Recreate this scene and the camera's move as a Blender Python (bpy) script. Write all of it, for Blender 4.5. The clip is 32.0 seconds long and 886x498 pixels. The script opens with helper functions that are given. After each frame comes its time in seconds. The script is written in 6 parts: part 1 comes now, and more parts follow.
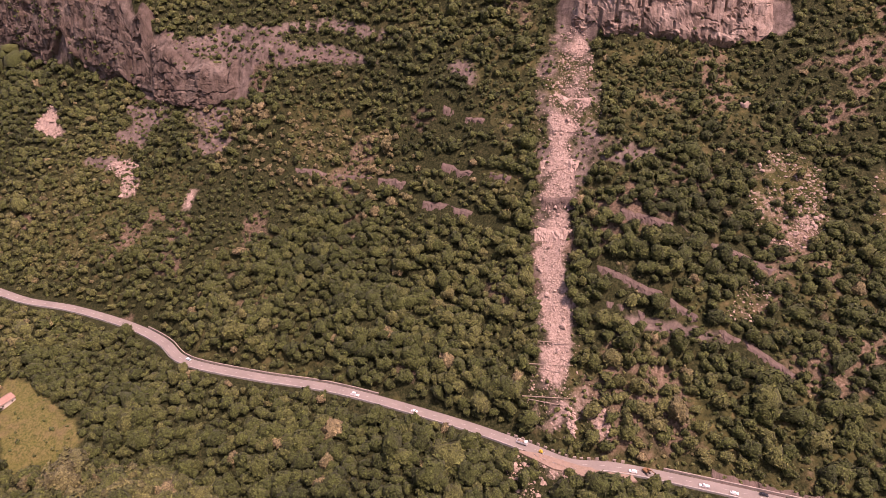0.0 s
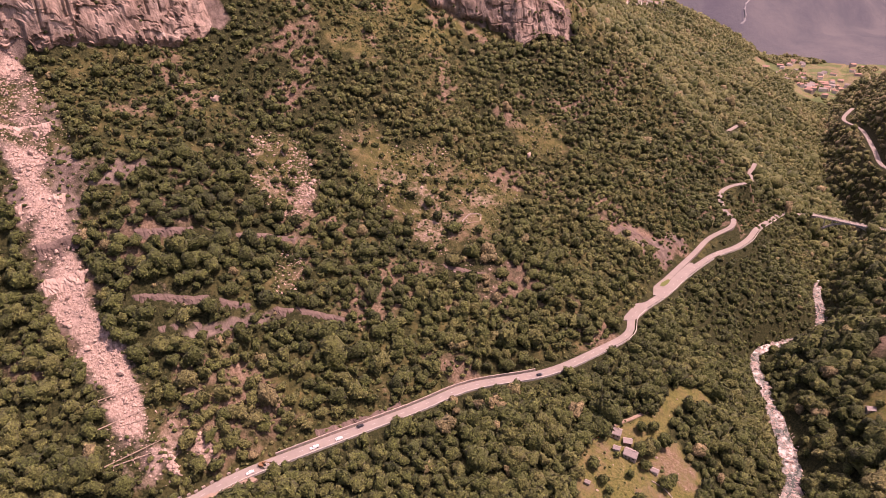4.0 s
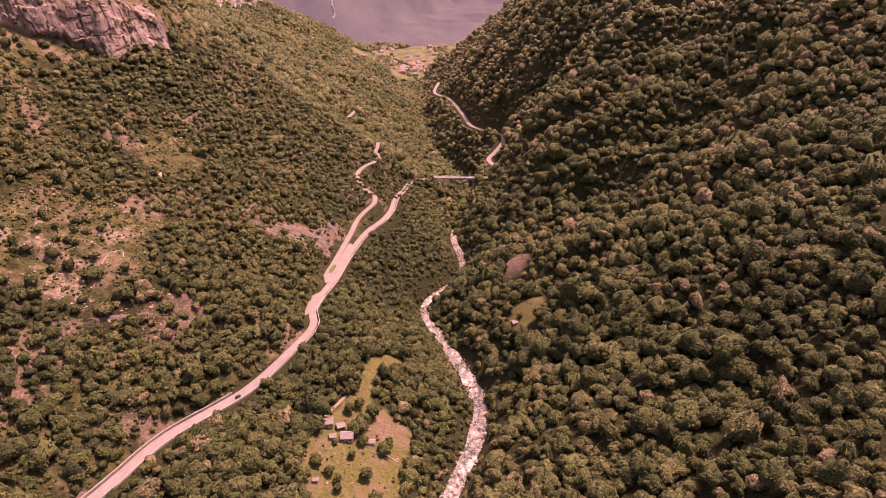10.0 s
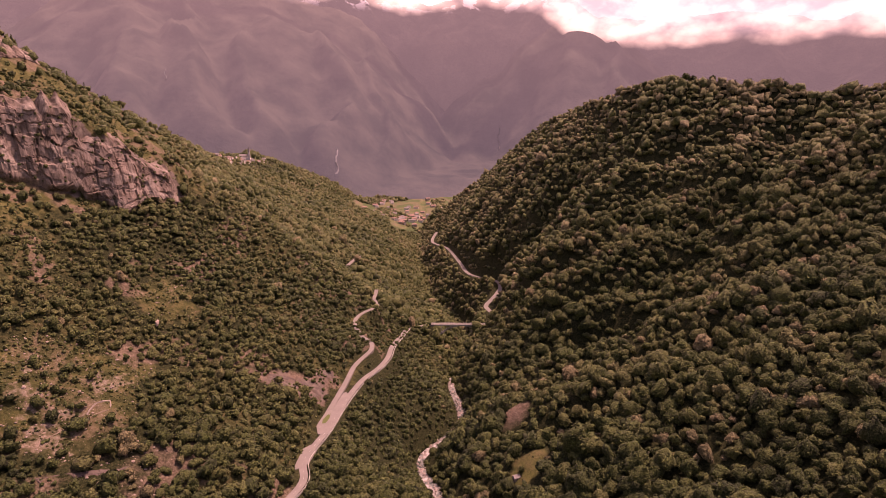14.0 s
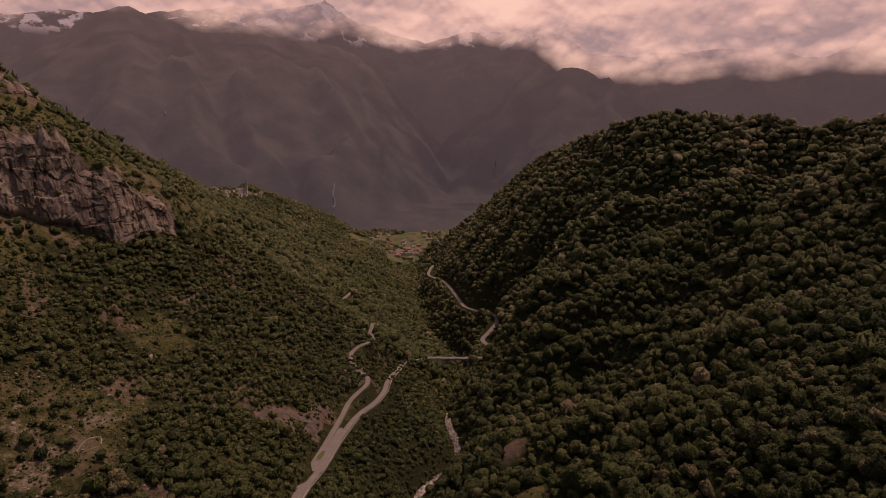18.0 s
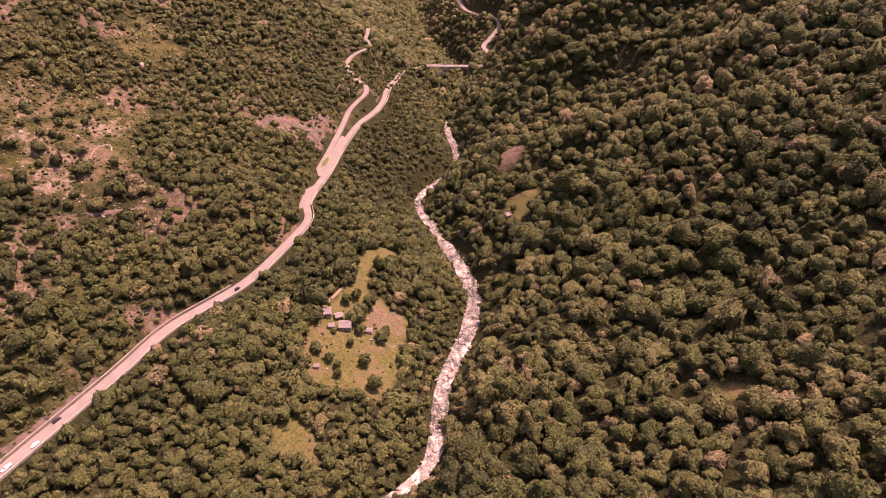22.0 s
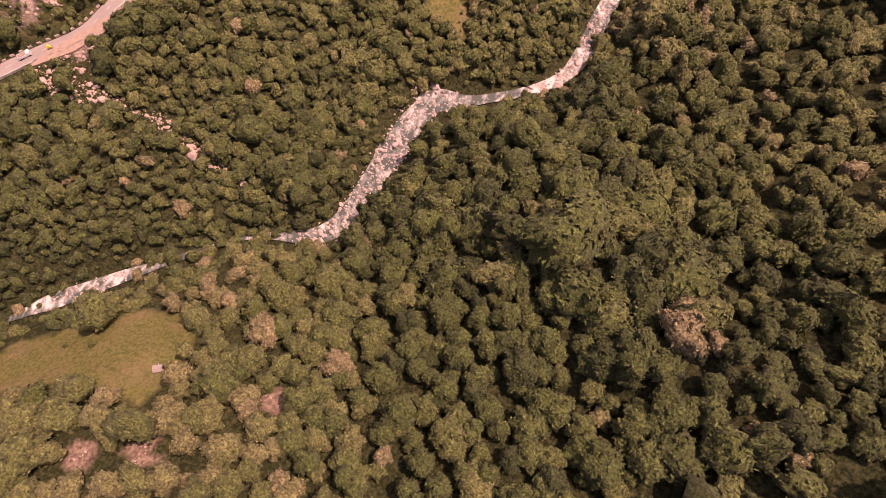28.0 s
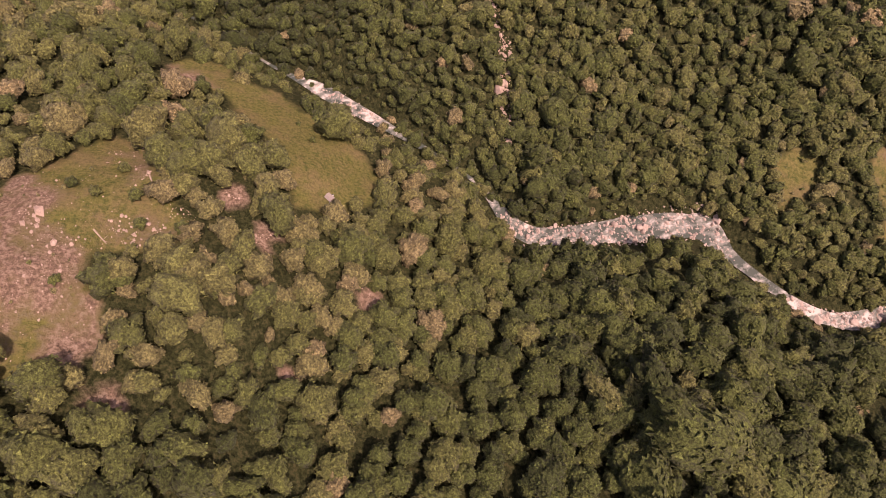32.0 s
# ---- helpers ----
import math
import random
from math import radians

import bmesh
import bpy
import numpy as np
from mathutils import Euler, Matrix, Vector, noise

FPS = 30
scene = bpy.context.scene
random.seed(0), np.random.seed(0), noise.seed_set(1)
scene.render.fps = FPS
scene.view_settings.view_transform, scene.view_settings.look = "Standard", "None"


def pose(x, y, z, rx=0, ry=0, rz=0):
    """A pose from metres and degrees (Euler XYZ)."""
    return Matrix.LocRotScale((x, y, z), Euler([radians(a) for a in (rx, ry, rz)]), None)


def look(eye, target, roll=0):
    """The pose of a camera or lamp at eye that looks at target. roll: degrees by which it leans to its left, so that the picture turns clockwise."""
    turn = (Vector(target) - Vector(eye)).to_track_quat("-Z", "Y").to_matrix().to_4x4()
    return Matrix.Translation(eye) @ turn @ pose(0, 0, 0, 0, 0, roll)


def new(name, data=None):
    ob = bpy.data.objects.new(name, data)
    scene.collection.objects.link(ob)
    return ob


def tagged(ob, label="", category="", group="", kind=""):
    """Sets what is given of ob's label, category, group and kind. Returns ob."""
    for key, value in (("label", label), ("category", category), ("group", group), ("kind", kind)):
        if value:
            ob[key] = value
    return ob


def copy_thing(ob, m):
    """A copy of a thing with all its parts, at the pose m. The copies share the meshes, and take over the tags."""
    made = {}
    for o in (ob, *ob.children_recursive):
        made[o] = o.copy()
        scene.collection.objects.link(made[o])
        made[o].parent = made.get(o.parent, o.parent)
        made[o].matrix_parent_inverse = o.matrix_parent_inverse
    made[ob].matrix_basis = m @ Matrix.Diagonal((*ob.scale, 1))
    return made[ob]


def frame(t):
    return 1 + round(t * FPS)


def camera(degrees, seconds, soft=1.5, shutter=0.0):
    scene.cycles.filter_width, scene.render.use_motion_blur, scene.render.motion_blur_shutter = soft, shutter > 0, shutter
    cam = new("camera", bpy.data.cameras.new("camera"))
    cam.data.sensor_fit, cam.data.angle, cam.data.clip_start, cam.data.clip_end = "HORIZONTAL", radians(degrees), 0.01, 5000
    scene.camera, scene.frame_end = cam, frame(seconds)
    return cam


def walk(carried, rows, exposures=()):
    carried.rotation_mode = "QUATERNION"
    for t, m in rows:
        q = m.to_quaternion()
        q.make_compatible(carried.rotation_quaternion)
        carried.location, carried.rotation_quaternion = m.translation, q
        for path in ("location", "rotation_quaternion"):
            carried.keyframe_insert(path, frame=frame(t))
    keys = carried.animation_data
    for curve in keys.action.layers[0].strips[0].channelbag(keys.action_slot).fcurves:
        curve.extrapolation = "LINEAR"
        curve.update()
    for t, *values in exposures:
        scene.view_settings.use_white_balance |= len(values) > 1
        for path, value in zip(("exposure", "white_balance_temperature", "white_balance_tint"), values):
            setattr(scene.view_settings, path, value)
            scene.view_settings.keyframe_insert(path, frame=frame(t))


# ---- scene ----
import functools

# ---- the camera: a drone hovering on one spot that pans and tilts
EYE = (0.0, 0.0, 300.0)
cam = camera(70.89, 32.0, soft=0.55)
TURNS = [
    (0.0, -80.14, -27.53),
    (0.5, -74.45, -27.53),
    (1.0, -67.94, -27.49),
    (1.5, -60.78, -27.49),
    (2.0, -54.12, -27.43),
    (2.5, -48.36, -27.45),
    (3.0, -43.31, -27.46),
    (3.5, -38.57, -27.48),
    (5.5, -20.89, -27.47),
    (6.0, -16.82, -27.46),
    (6.5, -12.60, -27.44),
    (7.0, -8.43, -27.42),
    (7.5, -5.17, -27.42),
    (8.0, -2.89, -27.42),
    (8.5, -1.39, -27.41),
    (9.0, -0.43, -27.41),
    (9.5, 0.00, -27.42),
    (10.0, 0.01, -27.35),
    (10.5, 0.02, -26.86),
    (11.0, 0.06, -25.77),
    (11.5, 0.11, -24.35),
    (12.0, 0.12, -22.73),
    (12.5, 0.13, -20.59),
    (13.0, 0.14, -18.33),
    (13.5, 0.20, -16.15),
    (14.0, 0.25, -13.90),
    (14.5, 0.32, -11.62),
    (15.0, 0.37, -9.39),
    (15.5, 0.40, -7.63),
    (16.0, 0.43, -6.45), (16.5, 0.46, -5.60), (17.0, 0.49, -5.60),
    (17.5, 0.52, -6.59),
    (18.0, 0.59, -10.86),
    (18.5, 0.62, -15.68),
    (19.0, 0.59, -18.80),
    (19.5, 0.61, -21.73),
    (20.0, 0.62, -24.75),
    (20.5, 0.61, -27.62),
    (21.0, 0.64, -30.74),
    (21.5, 0.65, -33.97),
    (22.0, 0.65, -37.18),
    (22.5, 0.65, -40.36),
    (23.0, 0.72, -43.57),
    (23.5, 0.69, -46.74),
    (24.0, 0.72, -49.90),
    (24.5, 0.64, -53.05),
    (25.0, 0.53, -56.02),
    (25.5, 0.10, -58.92),
    (27.5, -15.50, -70.45),
    (28.0, -21.31, -73.50),
    (28.5, -27.24, -75.53),
    (29.0, -33.77, -76.02),
    (29.5, -40.73, -75.89),
    (30.0, -47.78, -75.56),
    (30.5, -54.86, -75.10),
    (31.0, -61.63, -74.25),
    (31.5, -68.02, -73.29),
    (32.0, -73.84, -72.00),
]
EXPOSURES = [(0, 0.35, 7800, 55), (3.5, 0.55, 7900, 57), (6, 0.62, 9000, 72), (9, 0.68, 9000, 78), (11, 0.68, 8900, 78), (13, 0.62, 9000, 70), (14, 0.08, 9000, 69), (15, -1.05, 9200, 60), (16, -1.55, 9100, 54),
             (17.5, -1.75, 9000, 47), (18.1, -1.4, 9000, 48), (18.7, -0.12, 9000, 58), (20, 0.68, 9000, 76), (21.5, 0.74, 8900, 75), (23, 0.6, 8700, 60), (25, 0.57, 8800, 60), (28, 0.52, 9000, 63), (30, 0.43, 9000, 63), (32, 0.35, 8300, 47)]
walk(cam, [(t, pose(*EYE, 90 + pitch, 0, -yaw)) for t, yaw, pitch in TURNS], EXPOSURES)
# ---- light: a high sun ahead of the valley, haze-bright sky
SUN_ELEV, SUN_AZ = 66.0, 51.0
world = bpy.data.worlds.new("sky")
scene.world = world
world.use_nodes = True
wn = world.node_tree.nodes
sky = wn.new("ShaderNodeTexSky")
sky.sky_type, sky.sun_disc = "NISHITA", False
sky.sun_elevation, sky.sun_rotation = radians(SUN_ELEV), radians(SUN_AZ)
sky.air_density, sky.dust_density = 1.2, 3.0
world.node_tree.links.new(sky.outputs[0], wn["Background"].inputs[0])
wn["Background"].inputs[1].default_value = 0.135
sun = new("sun", bpy.data.lights.new("sun", "SUN"))
sun.data.energy, sun.data.angle, sun.data.color = 4.2, radians(0.6), (1.0, 0.94, 0.86)
sun_way = Vector((math.sin(radians(SUN_AZ)) * math.cos(radians(SUN_ELEV)), math.cos(radians(SUN_AZ)) * math.cos(radians(SUN_ELEV)), math.sin(radians(SUN_ELEV))))
sun.matrix_world = look(sun_way * 900, (0, 0, 0))

# ---- materials
def material(name, build, rough=0.85, spec=0.2):
    """A node material; build(nodes, link, shader) wires it up."""
    m = bpy.data.materials.new(name)
    m.use_nodes = True
    t = m.node_tree
    b = t.nodes["Principled BSDF"]
    b.inputs["Roughness"].default_value = rough
    b.inputs["Specular IOR Level"].default_value = spec
    build(t.nodes, t.links.new, b)
    return m


def noise_node(n, link, scale, detail=4, rough=0.6, coords=None):
    k = n.new("ShaderNodeTexNoise")
    k.inputs["Scale"].default_value, k.inputs["Detail"].default_value, k.inputs["Roughness"].default_value = scale, detail, rough
    if coords is not None:
        link(coords, k.inputs["Vector"])
    return k


def position(n):
    return n.new("ShaderNodeNewGeometry").outputs["Position"]


def ramp(n, link, source, stops):
    r = n.new("ShaderNodeValToRGB")
    while len(r.color_ramp.elements) < len(stops):
        r.color_ramp.elements.new(0.5)
    for e, (p, c) in zip(r.color_ramp.elements, stops):
        e.position, e.color = p, (*c, 1) if not isinstance(c, (int, float)) else (c, c, c, 1)
    link(source, r.inputs[0])
    return r.outputs[0]


def mix(n, link, factor, a, b, kind="MIX"):
    k = n.new("ShaderNodeMix")
    k.data_type, k.blend_type = "RGBA", kind
    for value, socket in ((factor, k.inputs[0]), (a, k.inputs[6]), (b, k.inputs[7])):
        if isinstance(value, (int, float)):
            socket.default_value = value
        elif isinstance(value, tuple):
            socket.default_value = (*value, 1)
        else:
            link(value, socket)
    return k.outputs[2]


def calc(n, link, op, a, b=0.0):
    k = n.new("ShaderNodeMath")
    k.operation = op
    for value, socket in ((a, k.inputs[0]), (b, k.inputs[1])):
        if isinstance(value, (int, float)):
            socket.default_value = value
        else:
            link(value, socket)
    return k.outputs[0]


def bump(n, link, shader, height, strength, distance):
    k = n.new("ShaderNodeBump")
    k.inputs["Strength"].default_value, k.inputs["Distance"].default_value = strength, distance
    link(height, k.inputs["Height"])
    link(k.outputs[0], shader.inputs["Normal"])


def plain(name, colour, rough=0.8, vary=0.25, scale=0.6, metal=0.0, relief=0.0):
    """One colour with blotches at two sizes."""
    def build(n, link, b):
        p = position(n)
        a, c = noise_node(n, link, scale, 5, 0.6, p), noise_node(n, link, scale * 9, 3, 0.6, p)
        k = calc(n, link, "ADD", calc(n, link, "MULTIPLY", a.outputs[0], 0.65), calc(n, link, "MULTIPLY", c.outputs[0], 0.35))
        low, high = tuple(v * (1 - vary) for v in colour), tuple(min(v * (1 + vary), 0.95) for v in colour)
        link(ramp(n, link, k, [(0.3, low), (0.7, high)]), b.inputs["Base Color"])
        b.inputs["Metallic"].default_value = metal
        if relief:
            bump(n, link, b, c.outputs[0], 0.5, relief)
    return material(name, build, rough)


def foliage_material(name, tones):
    """Leaves: a tone for each tree, lighter and darker heads within its crown, and a fine grain of leaf clumps."""
    def build(n, link, b):
        p = position(n)
        per, head = n.new("ShaderNodeAttribute"), n.new("ShaderNodeAttribute")
        per.attribute_name, head.attribute_name = "tone", "head"
        tone = ramp(n, link, per.outputs["Fac"], tones)
        lump = calc(n, link, "ADD", 0.84, calc(n, link, "MULTIPLY", head.outputs["Fac"], 0.34))
        spray, fine = noise_node(n, link, 0.45, 4, 0.65, p), noise_node(n, link, 1.1, 5, 0.8, p)
        both = calc(n, link, "MULTIPLY", lump, ramp(n, link, spray.outputs[0], [(0.36, 0.78), (0.64, 1.20)]))
        both = calc(n, link, "MULTIPLY", both, ramp(n, link, fine.outputs[0], [(0.42, 0.48), (0.58, 1.50)]))
        both = calc(n, link, "MULTIPLY", both, ramp(n, link, noise_node(n, link, 3.2, 3, 0.7, p).outputs[0], [(0.38, 0.58), (0.62, 1.44)]))
        link(mix(n, link, 1.0, tone, both, "MULTIPLY"), b.inputs["Base Color"])
        cell = n.new("ShaderNodeTexVoronoi")
        cell.inputs["Scale"].default_value = 0.7
        link(p, cell.inputs["Vector"])
        clump = calc(n, link, "SUBTRACT", calc(n, link, "MULTIPLY", fine.outputs[0], 1.2), calc(n, link, "MULTIPLY", cell.outputs["Distance"], 1.1))
        bump(n, link, b, clump, 0.8, 0.7)
        b.inputs["Sheen Weight"].default_value = 0.05
    return material(name, build, 0.7, 0.15)


LEAF_TONES = [(0.0, (0.030, 0.041, 0.013)), (0.35, (0.059, 0.075, 0.0215)), (0.62, (0.095, 0.104, 0.035)), (0.80, (0.123, 0.117, 0.049)),
              (0.90, (0.140, 0.120, 0.060)), (1.0, (0.192, 0.157, 0.082))]
leaves = foliage_material("leaves", LEAF_TONES)
bark = plain("bark", (0.12, 0.095, 0.07), 0.9, 0.4, 1.2, 0, 0.05)
asphalt = plain("pale_asphalt", (0.225, 0.20, 0.178), 0.9, 0.16, 0.12)
paint = plain("white_road_paint", (0.45, 0.44, 0.42), 0.7, 0.08, 0.8)
concrete = plain("concrete", (0.42, 0.40, 0.37), 0.85, 0.25, 0.5, 0, 0.03)


def ground_build(n, link, b):
    p = position(n)
    big, mid, fine = noise_node(n, link, 0.02, 5, 0.6, p), noise_node(n, link, 0.12, 5, 0.65, p), noise_node(n, link, 0.7, 6, 0.7, p)

    def cover(name, soft=0.35):
        a = n.new("ShaderNodeAttribute")
        a.attribute_name = name
        edge = calc(n, link, "ADD", a.outputs["Fac"], calc(n, link, "MULTIPLY", calc(n, link, "SUBTRACT", mid.outputs[0], 0.5), 1.1))
        return ramp(n, link, edge, [(0.5 - soft / 2, 0.0), (0.5 + soft / 2, 1.0)])
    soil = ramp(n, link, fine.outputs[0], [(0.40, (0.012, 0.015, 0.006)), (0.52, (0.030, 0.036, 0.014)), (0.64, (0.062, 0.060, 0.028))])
    grass = mix(n, link, ramp(n, link, mid.outputs[0], [(0.35, 0.0), (0.7, 1.0)]), (0.124, 0.124, 0.039), (0.172, 0.142, 0.062))
    grass = mix(n, link, ramp(n, link, fine.outputs[0], [(0.43, 0.0), (0.62, 0.85)]), grass, (0.048, 0.064, 0.018))
    grass = mix(n, link, ramp(n, link, noise_node(n, link, 0.06, 5, 0.7, p).outputs[0], [(0.50, 0.0), (0.70, 0.6)]), grass, (0.155, 0.115, 0.065))
    rock = ramp(n, link, mid.outputs[0], [(0.25, (0.10, 0.077, 0.064)), (0.55, (0.185, 0.146, 0.123)), (0.8, (0.28, 0.235, 0.20))])
    stretch = n.new("ShaderNodeMapping")
    stretch.inputs["Scale"].default_value = (0.25, 0.25, 0.045)
    link(p, stretch.inputs["Vector"])
    streak = noise_node(n, link, 1.0, 6, 0.65, stretch.outputs[0])
    rock = mix(n, link, 1.0, rock, ramp(n, link, streak.outputs[0], [(0.3, 0.45), (0.6, 1.0)]), "MULTIPLY")
    scree = ramp(n, link, fine.outputs[0], [(0.37, (0.185, 0.135, 0.108)), (0.5, (0.33, 0.25, 0.205)), (0.63, (0.45, 0.36, 0.305))])
    field = ramp(n, link, noise_node(n, link, 0.016, 3, 0.5, p).outputs[0], [(0.38, (0.07, 0.10, 0.04)), (0.47, (0.135, 0.14, 0.062)), (0.52, (0.165, 0.135, 0.085)), (0.58, (0.08, 0.11, 0.045))])
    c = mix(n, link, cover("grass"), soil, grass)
    c = mix(n, link, cover("field"), c, field)
    bare = ramp(n, link, fine.outputs[0], [(0.38, (0.10, 0.070, 0.050)), (0.5, (0.18, 0.125, 0.09)), (0.62, (0.27, 0.20, 0.155))])
    c = mix(n, link, cover("bare", 0.5), c, bare)
    c = mix(n, link, cover("rock"), c, rock)
    c = mix(n, link, cover("scree"), c, scree)
    link(c, b.inputs["Base Color"])
    h = calc(n, link, "ADD", calc(n, link, "MULTIPLY", mid.outputs[0], 1.0), calc(n, link, "MULTIPLY", fine.outputs[0], 0.35))
    bump(n, link, b, h, 0.9, 2.2)


ground_mat = material("valley_ground", ground_build, 0.9, 0.1)


def water_build(n, link, b):
    p = position(n)
    stretch = n.new("ShaderNodeMapping")
    stretch.inputs["Scale"].default_value = (0.28, 0.16, 0.2)
    link(p, stretch.inputs["Vector"])
    a, c = noise_node(n, link, 1.0, 6, 0.62, stretch.outputs[0]), noise_node(n, link, 0.035, 2, 0.5, p)
    k = calc(n, link, "ADD", a.outputs[0], calc(n, link, "MULTIPLY", calc(n, link, "SUBTRACT", c.outputs[0], 0.5), 0.7))
    link(ramp(n, link, k, [(0.44, (0.06, 0.075, 0.062)), (0.55, (0.16, 0.165, 0.145)), (0.66, (0.46, 0.43, 0.40))]), b.inputs["Base Color"])
    link(ramp(n, link, k, [(0.42, 0.12), (0.56, 0.75)]), b.inputs["Roughness"])
    bump(n, link, b, a.outputs[0], 0.6, 0.5)


water_mat = material("white_water", water_build, 0.3, 0.4)


def distance_build(low, high, glow, scale, relief, snow_line=None):
    """Far slopes seen through bright air: woods and rock, the haze painted on as a glow that pales upwards."""
    def build(n, link, b):
        p = position(n)
        k = noise_node(n, link, scale, 8, 0.62, p)
        up = n.new("ShaderNodeSeparateXYZ")
        link(p, up.inputs[0])
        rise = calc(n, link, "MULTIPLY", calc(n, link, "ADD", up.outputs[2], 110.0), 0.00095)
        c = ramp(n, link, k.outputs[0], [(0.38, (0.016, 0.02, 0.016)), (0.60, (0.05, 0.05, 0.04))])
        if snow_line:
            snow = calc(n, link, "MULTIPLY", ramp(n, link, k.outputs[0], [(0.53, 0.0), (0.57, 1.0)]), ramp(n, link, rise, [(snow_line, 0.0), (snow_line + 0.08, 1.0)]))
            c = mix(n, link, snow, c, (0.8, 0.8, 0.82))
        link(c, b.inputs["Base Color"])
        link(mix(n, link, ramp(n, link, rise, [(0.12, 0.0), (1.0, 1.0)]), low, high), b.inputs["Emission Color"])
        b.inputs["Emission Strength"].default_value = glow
        bump(n, link, b, k.outputs[0], 1.0, relief)
    return build


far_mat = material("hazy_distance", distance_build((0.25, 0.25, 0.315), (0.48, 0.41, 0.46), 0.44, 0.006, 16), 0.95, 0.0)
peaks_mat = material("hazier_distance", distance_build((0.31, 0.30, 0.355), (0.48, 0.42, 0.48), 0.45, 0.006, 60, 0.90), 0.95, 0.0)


def cloud_build(ragged):
    """Cumulus with lit tops and grey hollows painted into its own glow; a ragged bank thins out along its foot."""
    def build(n, link, b):
        p = position(n)

        def billow(shift):
            m = n.new("ShaderNodeMapping")
            m.inputs["Scale"].default_value = (0.0016, 0.0016, 0.0026)
            m.inputs["Location"].default_value = (0.0, 0.0, shift)
            link(p, m.inputs["Vector"])
            a = noise_node(n, link, 0.75, 6, 0.55, m.outputs[0])
            c = n.new("ShaderNodeTexVoronoi")
            c.inputs["Scale"].default_value, c.inputs["Detail"].default_value, c.inputs["Roughness"].default_value = 1.4, 3.5, 0.55
            link(mix(n, link, 0.30, m.outputs[0], a.outputs["Color"], "ADD"), c.inputs["Vector"])
            return calc(n, link, "SUBTRACT", calc(n, link, "MULTIPLY", a.outputs[0], 1.0), calc(n, link, "MULTIPLY", c.outputs["Distance"], 0.28))
        here, over = billow(0.0), billow(0.10)
        lit = calc(n, link, "MULTIPLY", calc(n, link, "SUBTRACT", here, over), 1.3)
        k = calc(n, link, "ADD", calc(n, link, "MULTIPLY", here, 1.5), lit)
        c = ramp(n, link, k, [(0.05, (0.40, 0.37, 0.42)), (0.22, (0.62, 0.53, 0.54)), (0.42, (0.86, 0.72, 0.68)), (0.66, (1.0, 0.88, 0.80))])
        b.inputs["Base Color"].default_value = (0, 0, 0, 1)
        link(c, b.inputs["Emission Color"])
        b.inputs["Emission Strength"].default_value = 2.1
        if ragged:
            rise = n.new("ShaderNodeAttribute")
            rise.attribute_name = "rise"
            veil = calc(n, link, "ADD", rise.outputs["Fac"], calc(n, link, "MULTIPLY", calc(n, link, "SUBTRACT", here, 0.3), 1.2))
            link(ramp(n, link, veil, [(0.08, 0.0), (0.95, 1.0)]), b.inputs["Alpha"])
    return build


cloud_mat = material("cloud_bank", cloud_build(False), 1.0, 0.0)
low_cloud_mat = material("low_cloud", cloud_build(True), 1.0, 0.0)


def rock_build(n, link, b, shade=1.0, stain=0.55):
    p = position(n)
    stretch = n.new("ShaderNodeMapping")
    stretch.inputs["Scale"].default_value = (0.22, 0.22, 0.05)
    link(p, stretch.inputs["Vector"])
    streak = noise_node(n, link, 1.0, 6, 0.65, stretch.outputs[0])
    big, fine = noise_node(n, link, 0.06, 4, 0.6, p), noise_node(n, link, 0.8, 6, 0.7, p)
    c = ramp(n, link, big.outputs[0], [(0.3, (0.20 * shade, 0.145 * shade, 0.115 * shade)), (0.5, (0.32 * shade, 0.245 * shade, 0.20 * shade)), (0.7, (0.43 * shade, 0.355 * shade, 0.30 * shade))])
    c = mix(n, link, 1.0, c, ramp(n, link, streak.outputs[0], [(0.33, 0.38), (0.55, 1.0)]), "MULTIPLY")
    c = mix(n, link, ramp(n, link, fine.outputs[0], [(0.50, 0.0), (0.72, stain)]), c, (0.07, 0.065, 0.045))
    link(c, b.inputs["Base Color"])
    bump(n, link, b, calc(n, link, "ADD", fine.outputs[0], streak.outputs[0]), 0.9, 0.7)


rock_mat = material("weathered_gneiss", rock_build, 0.9, 0.15)
# same gneiss at 0.46 of its colour, more dark blotches; west cliff only
darker_rock_mat = material("darker_gneiss", functools.partial(rock_build, shade=0.46, stain=0.85), 0.9, 0.15)
dark_rock_mat = material("dark_stained_gneiss", functools.partial(rock_build, shade=0.92, stain=0.6), 0.9, 0.15)
scree_mat = plain("pale_broken_rock", (0.36, 0.275, 0.228), 0.85, 0.35, 0.25, 0, 0.15)
stone_mat = plain("pale_boulder_stone", (0.38, 0.31, 0.27), 0.85, 0.3, 0.25, 0, 0.15)
wall_mat = plain("rough_stone_wall", (0.36, 0.31, 0.27), 0.9, 0.3, 0.9, 0, 0.06)
plaster = plain("pale_plaster", (0.66, 0.60, 0.54), 0.85, 0.12, 0.4)
slate = plain("grey_stone_slates", (0.27, 0.235, 0.22), 0.8, 0.25, 1.4, 0, 0.05)
tiles = plain("faded_red_tiles", (0.32, 0.20, 0.16), 0.8, 0.25, 1.4, 0, 0.05)
timber = plain("weathered_timber", (0.17, 0.115, 0.08), 0.85, 0.3, 1.0)
glass_dark = plain("dark_window_glass", (0.03, 0.035, 0.04), 0.1, 0.1)
dead_wood = plain("bleached_dead_wood", (0.33, 0.26, 0.21), 0.9, 0.3, 0.9)
white_paint = plain("white_vehicle_paint", (0.78, 0.78, 0.76), 0.35, 0.04)
red_paint = plain("red_vehicle_paint", (0.45, 0.06, 0.04), 0.35, 0.05)
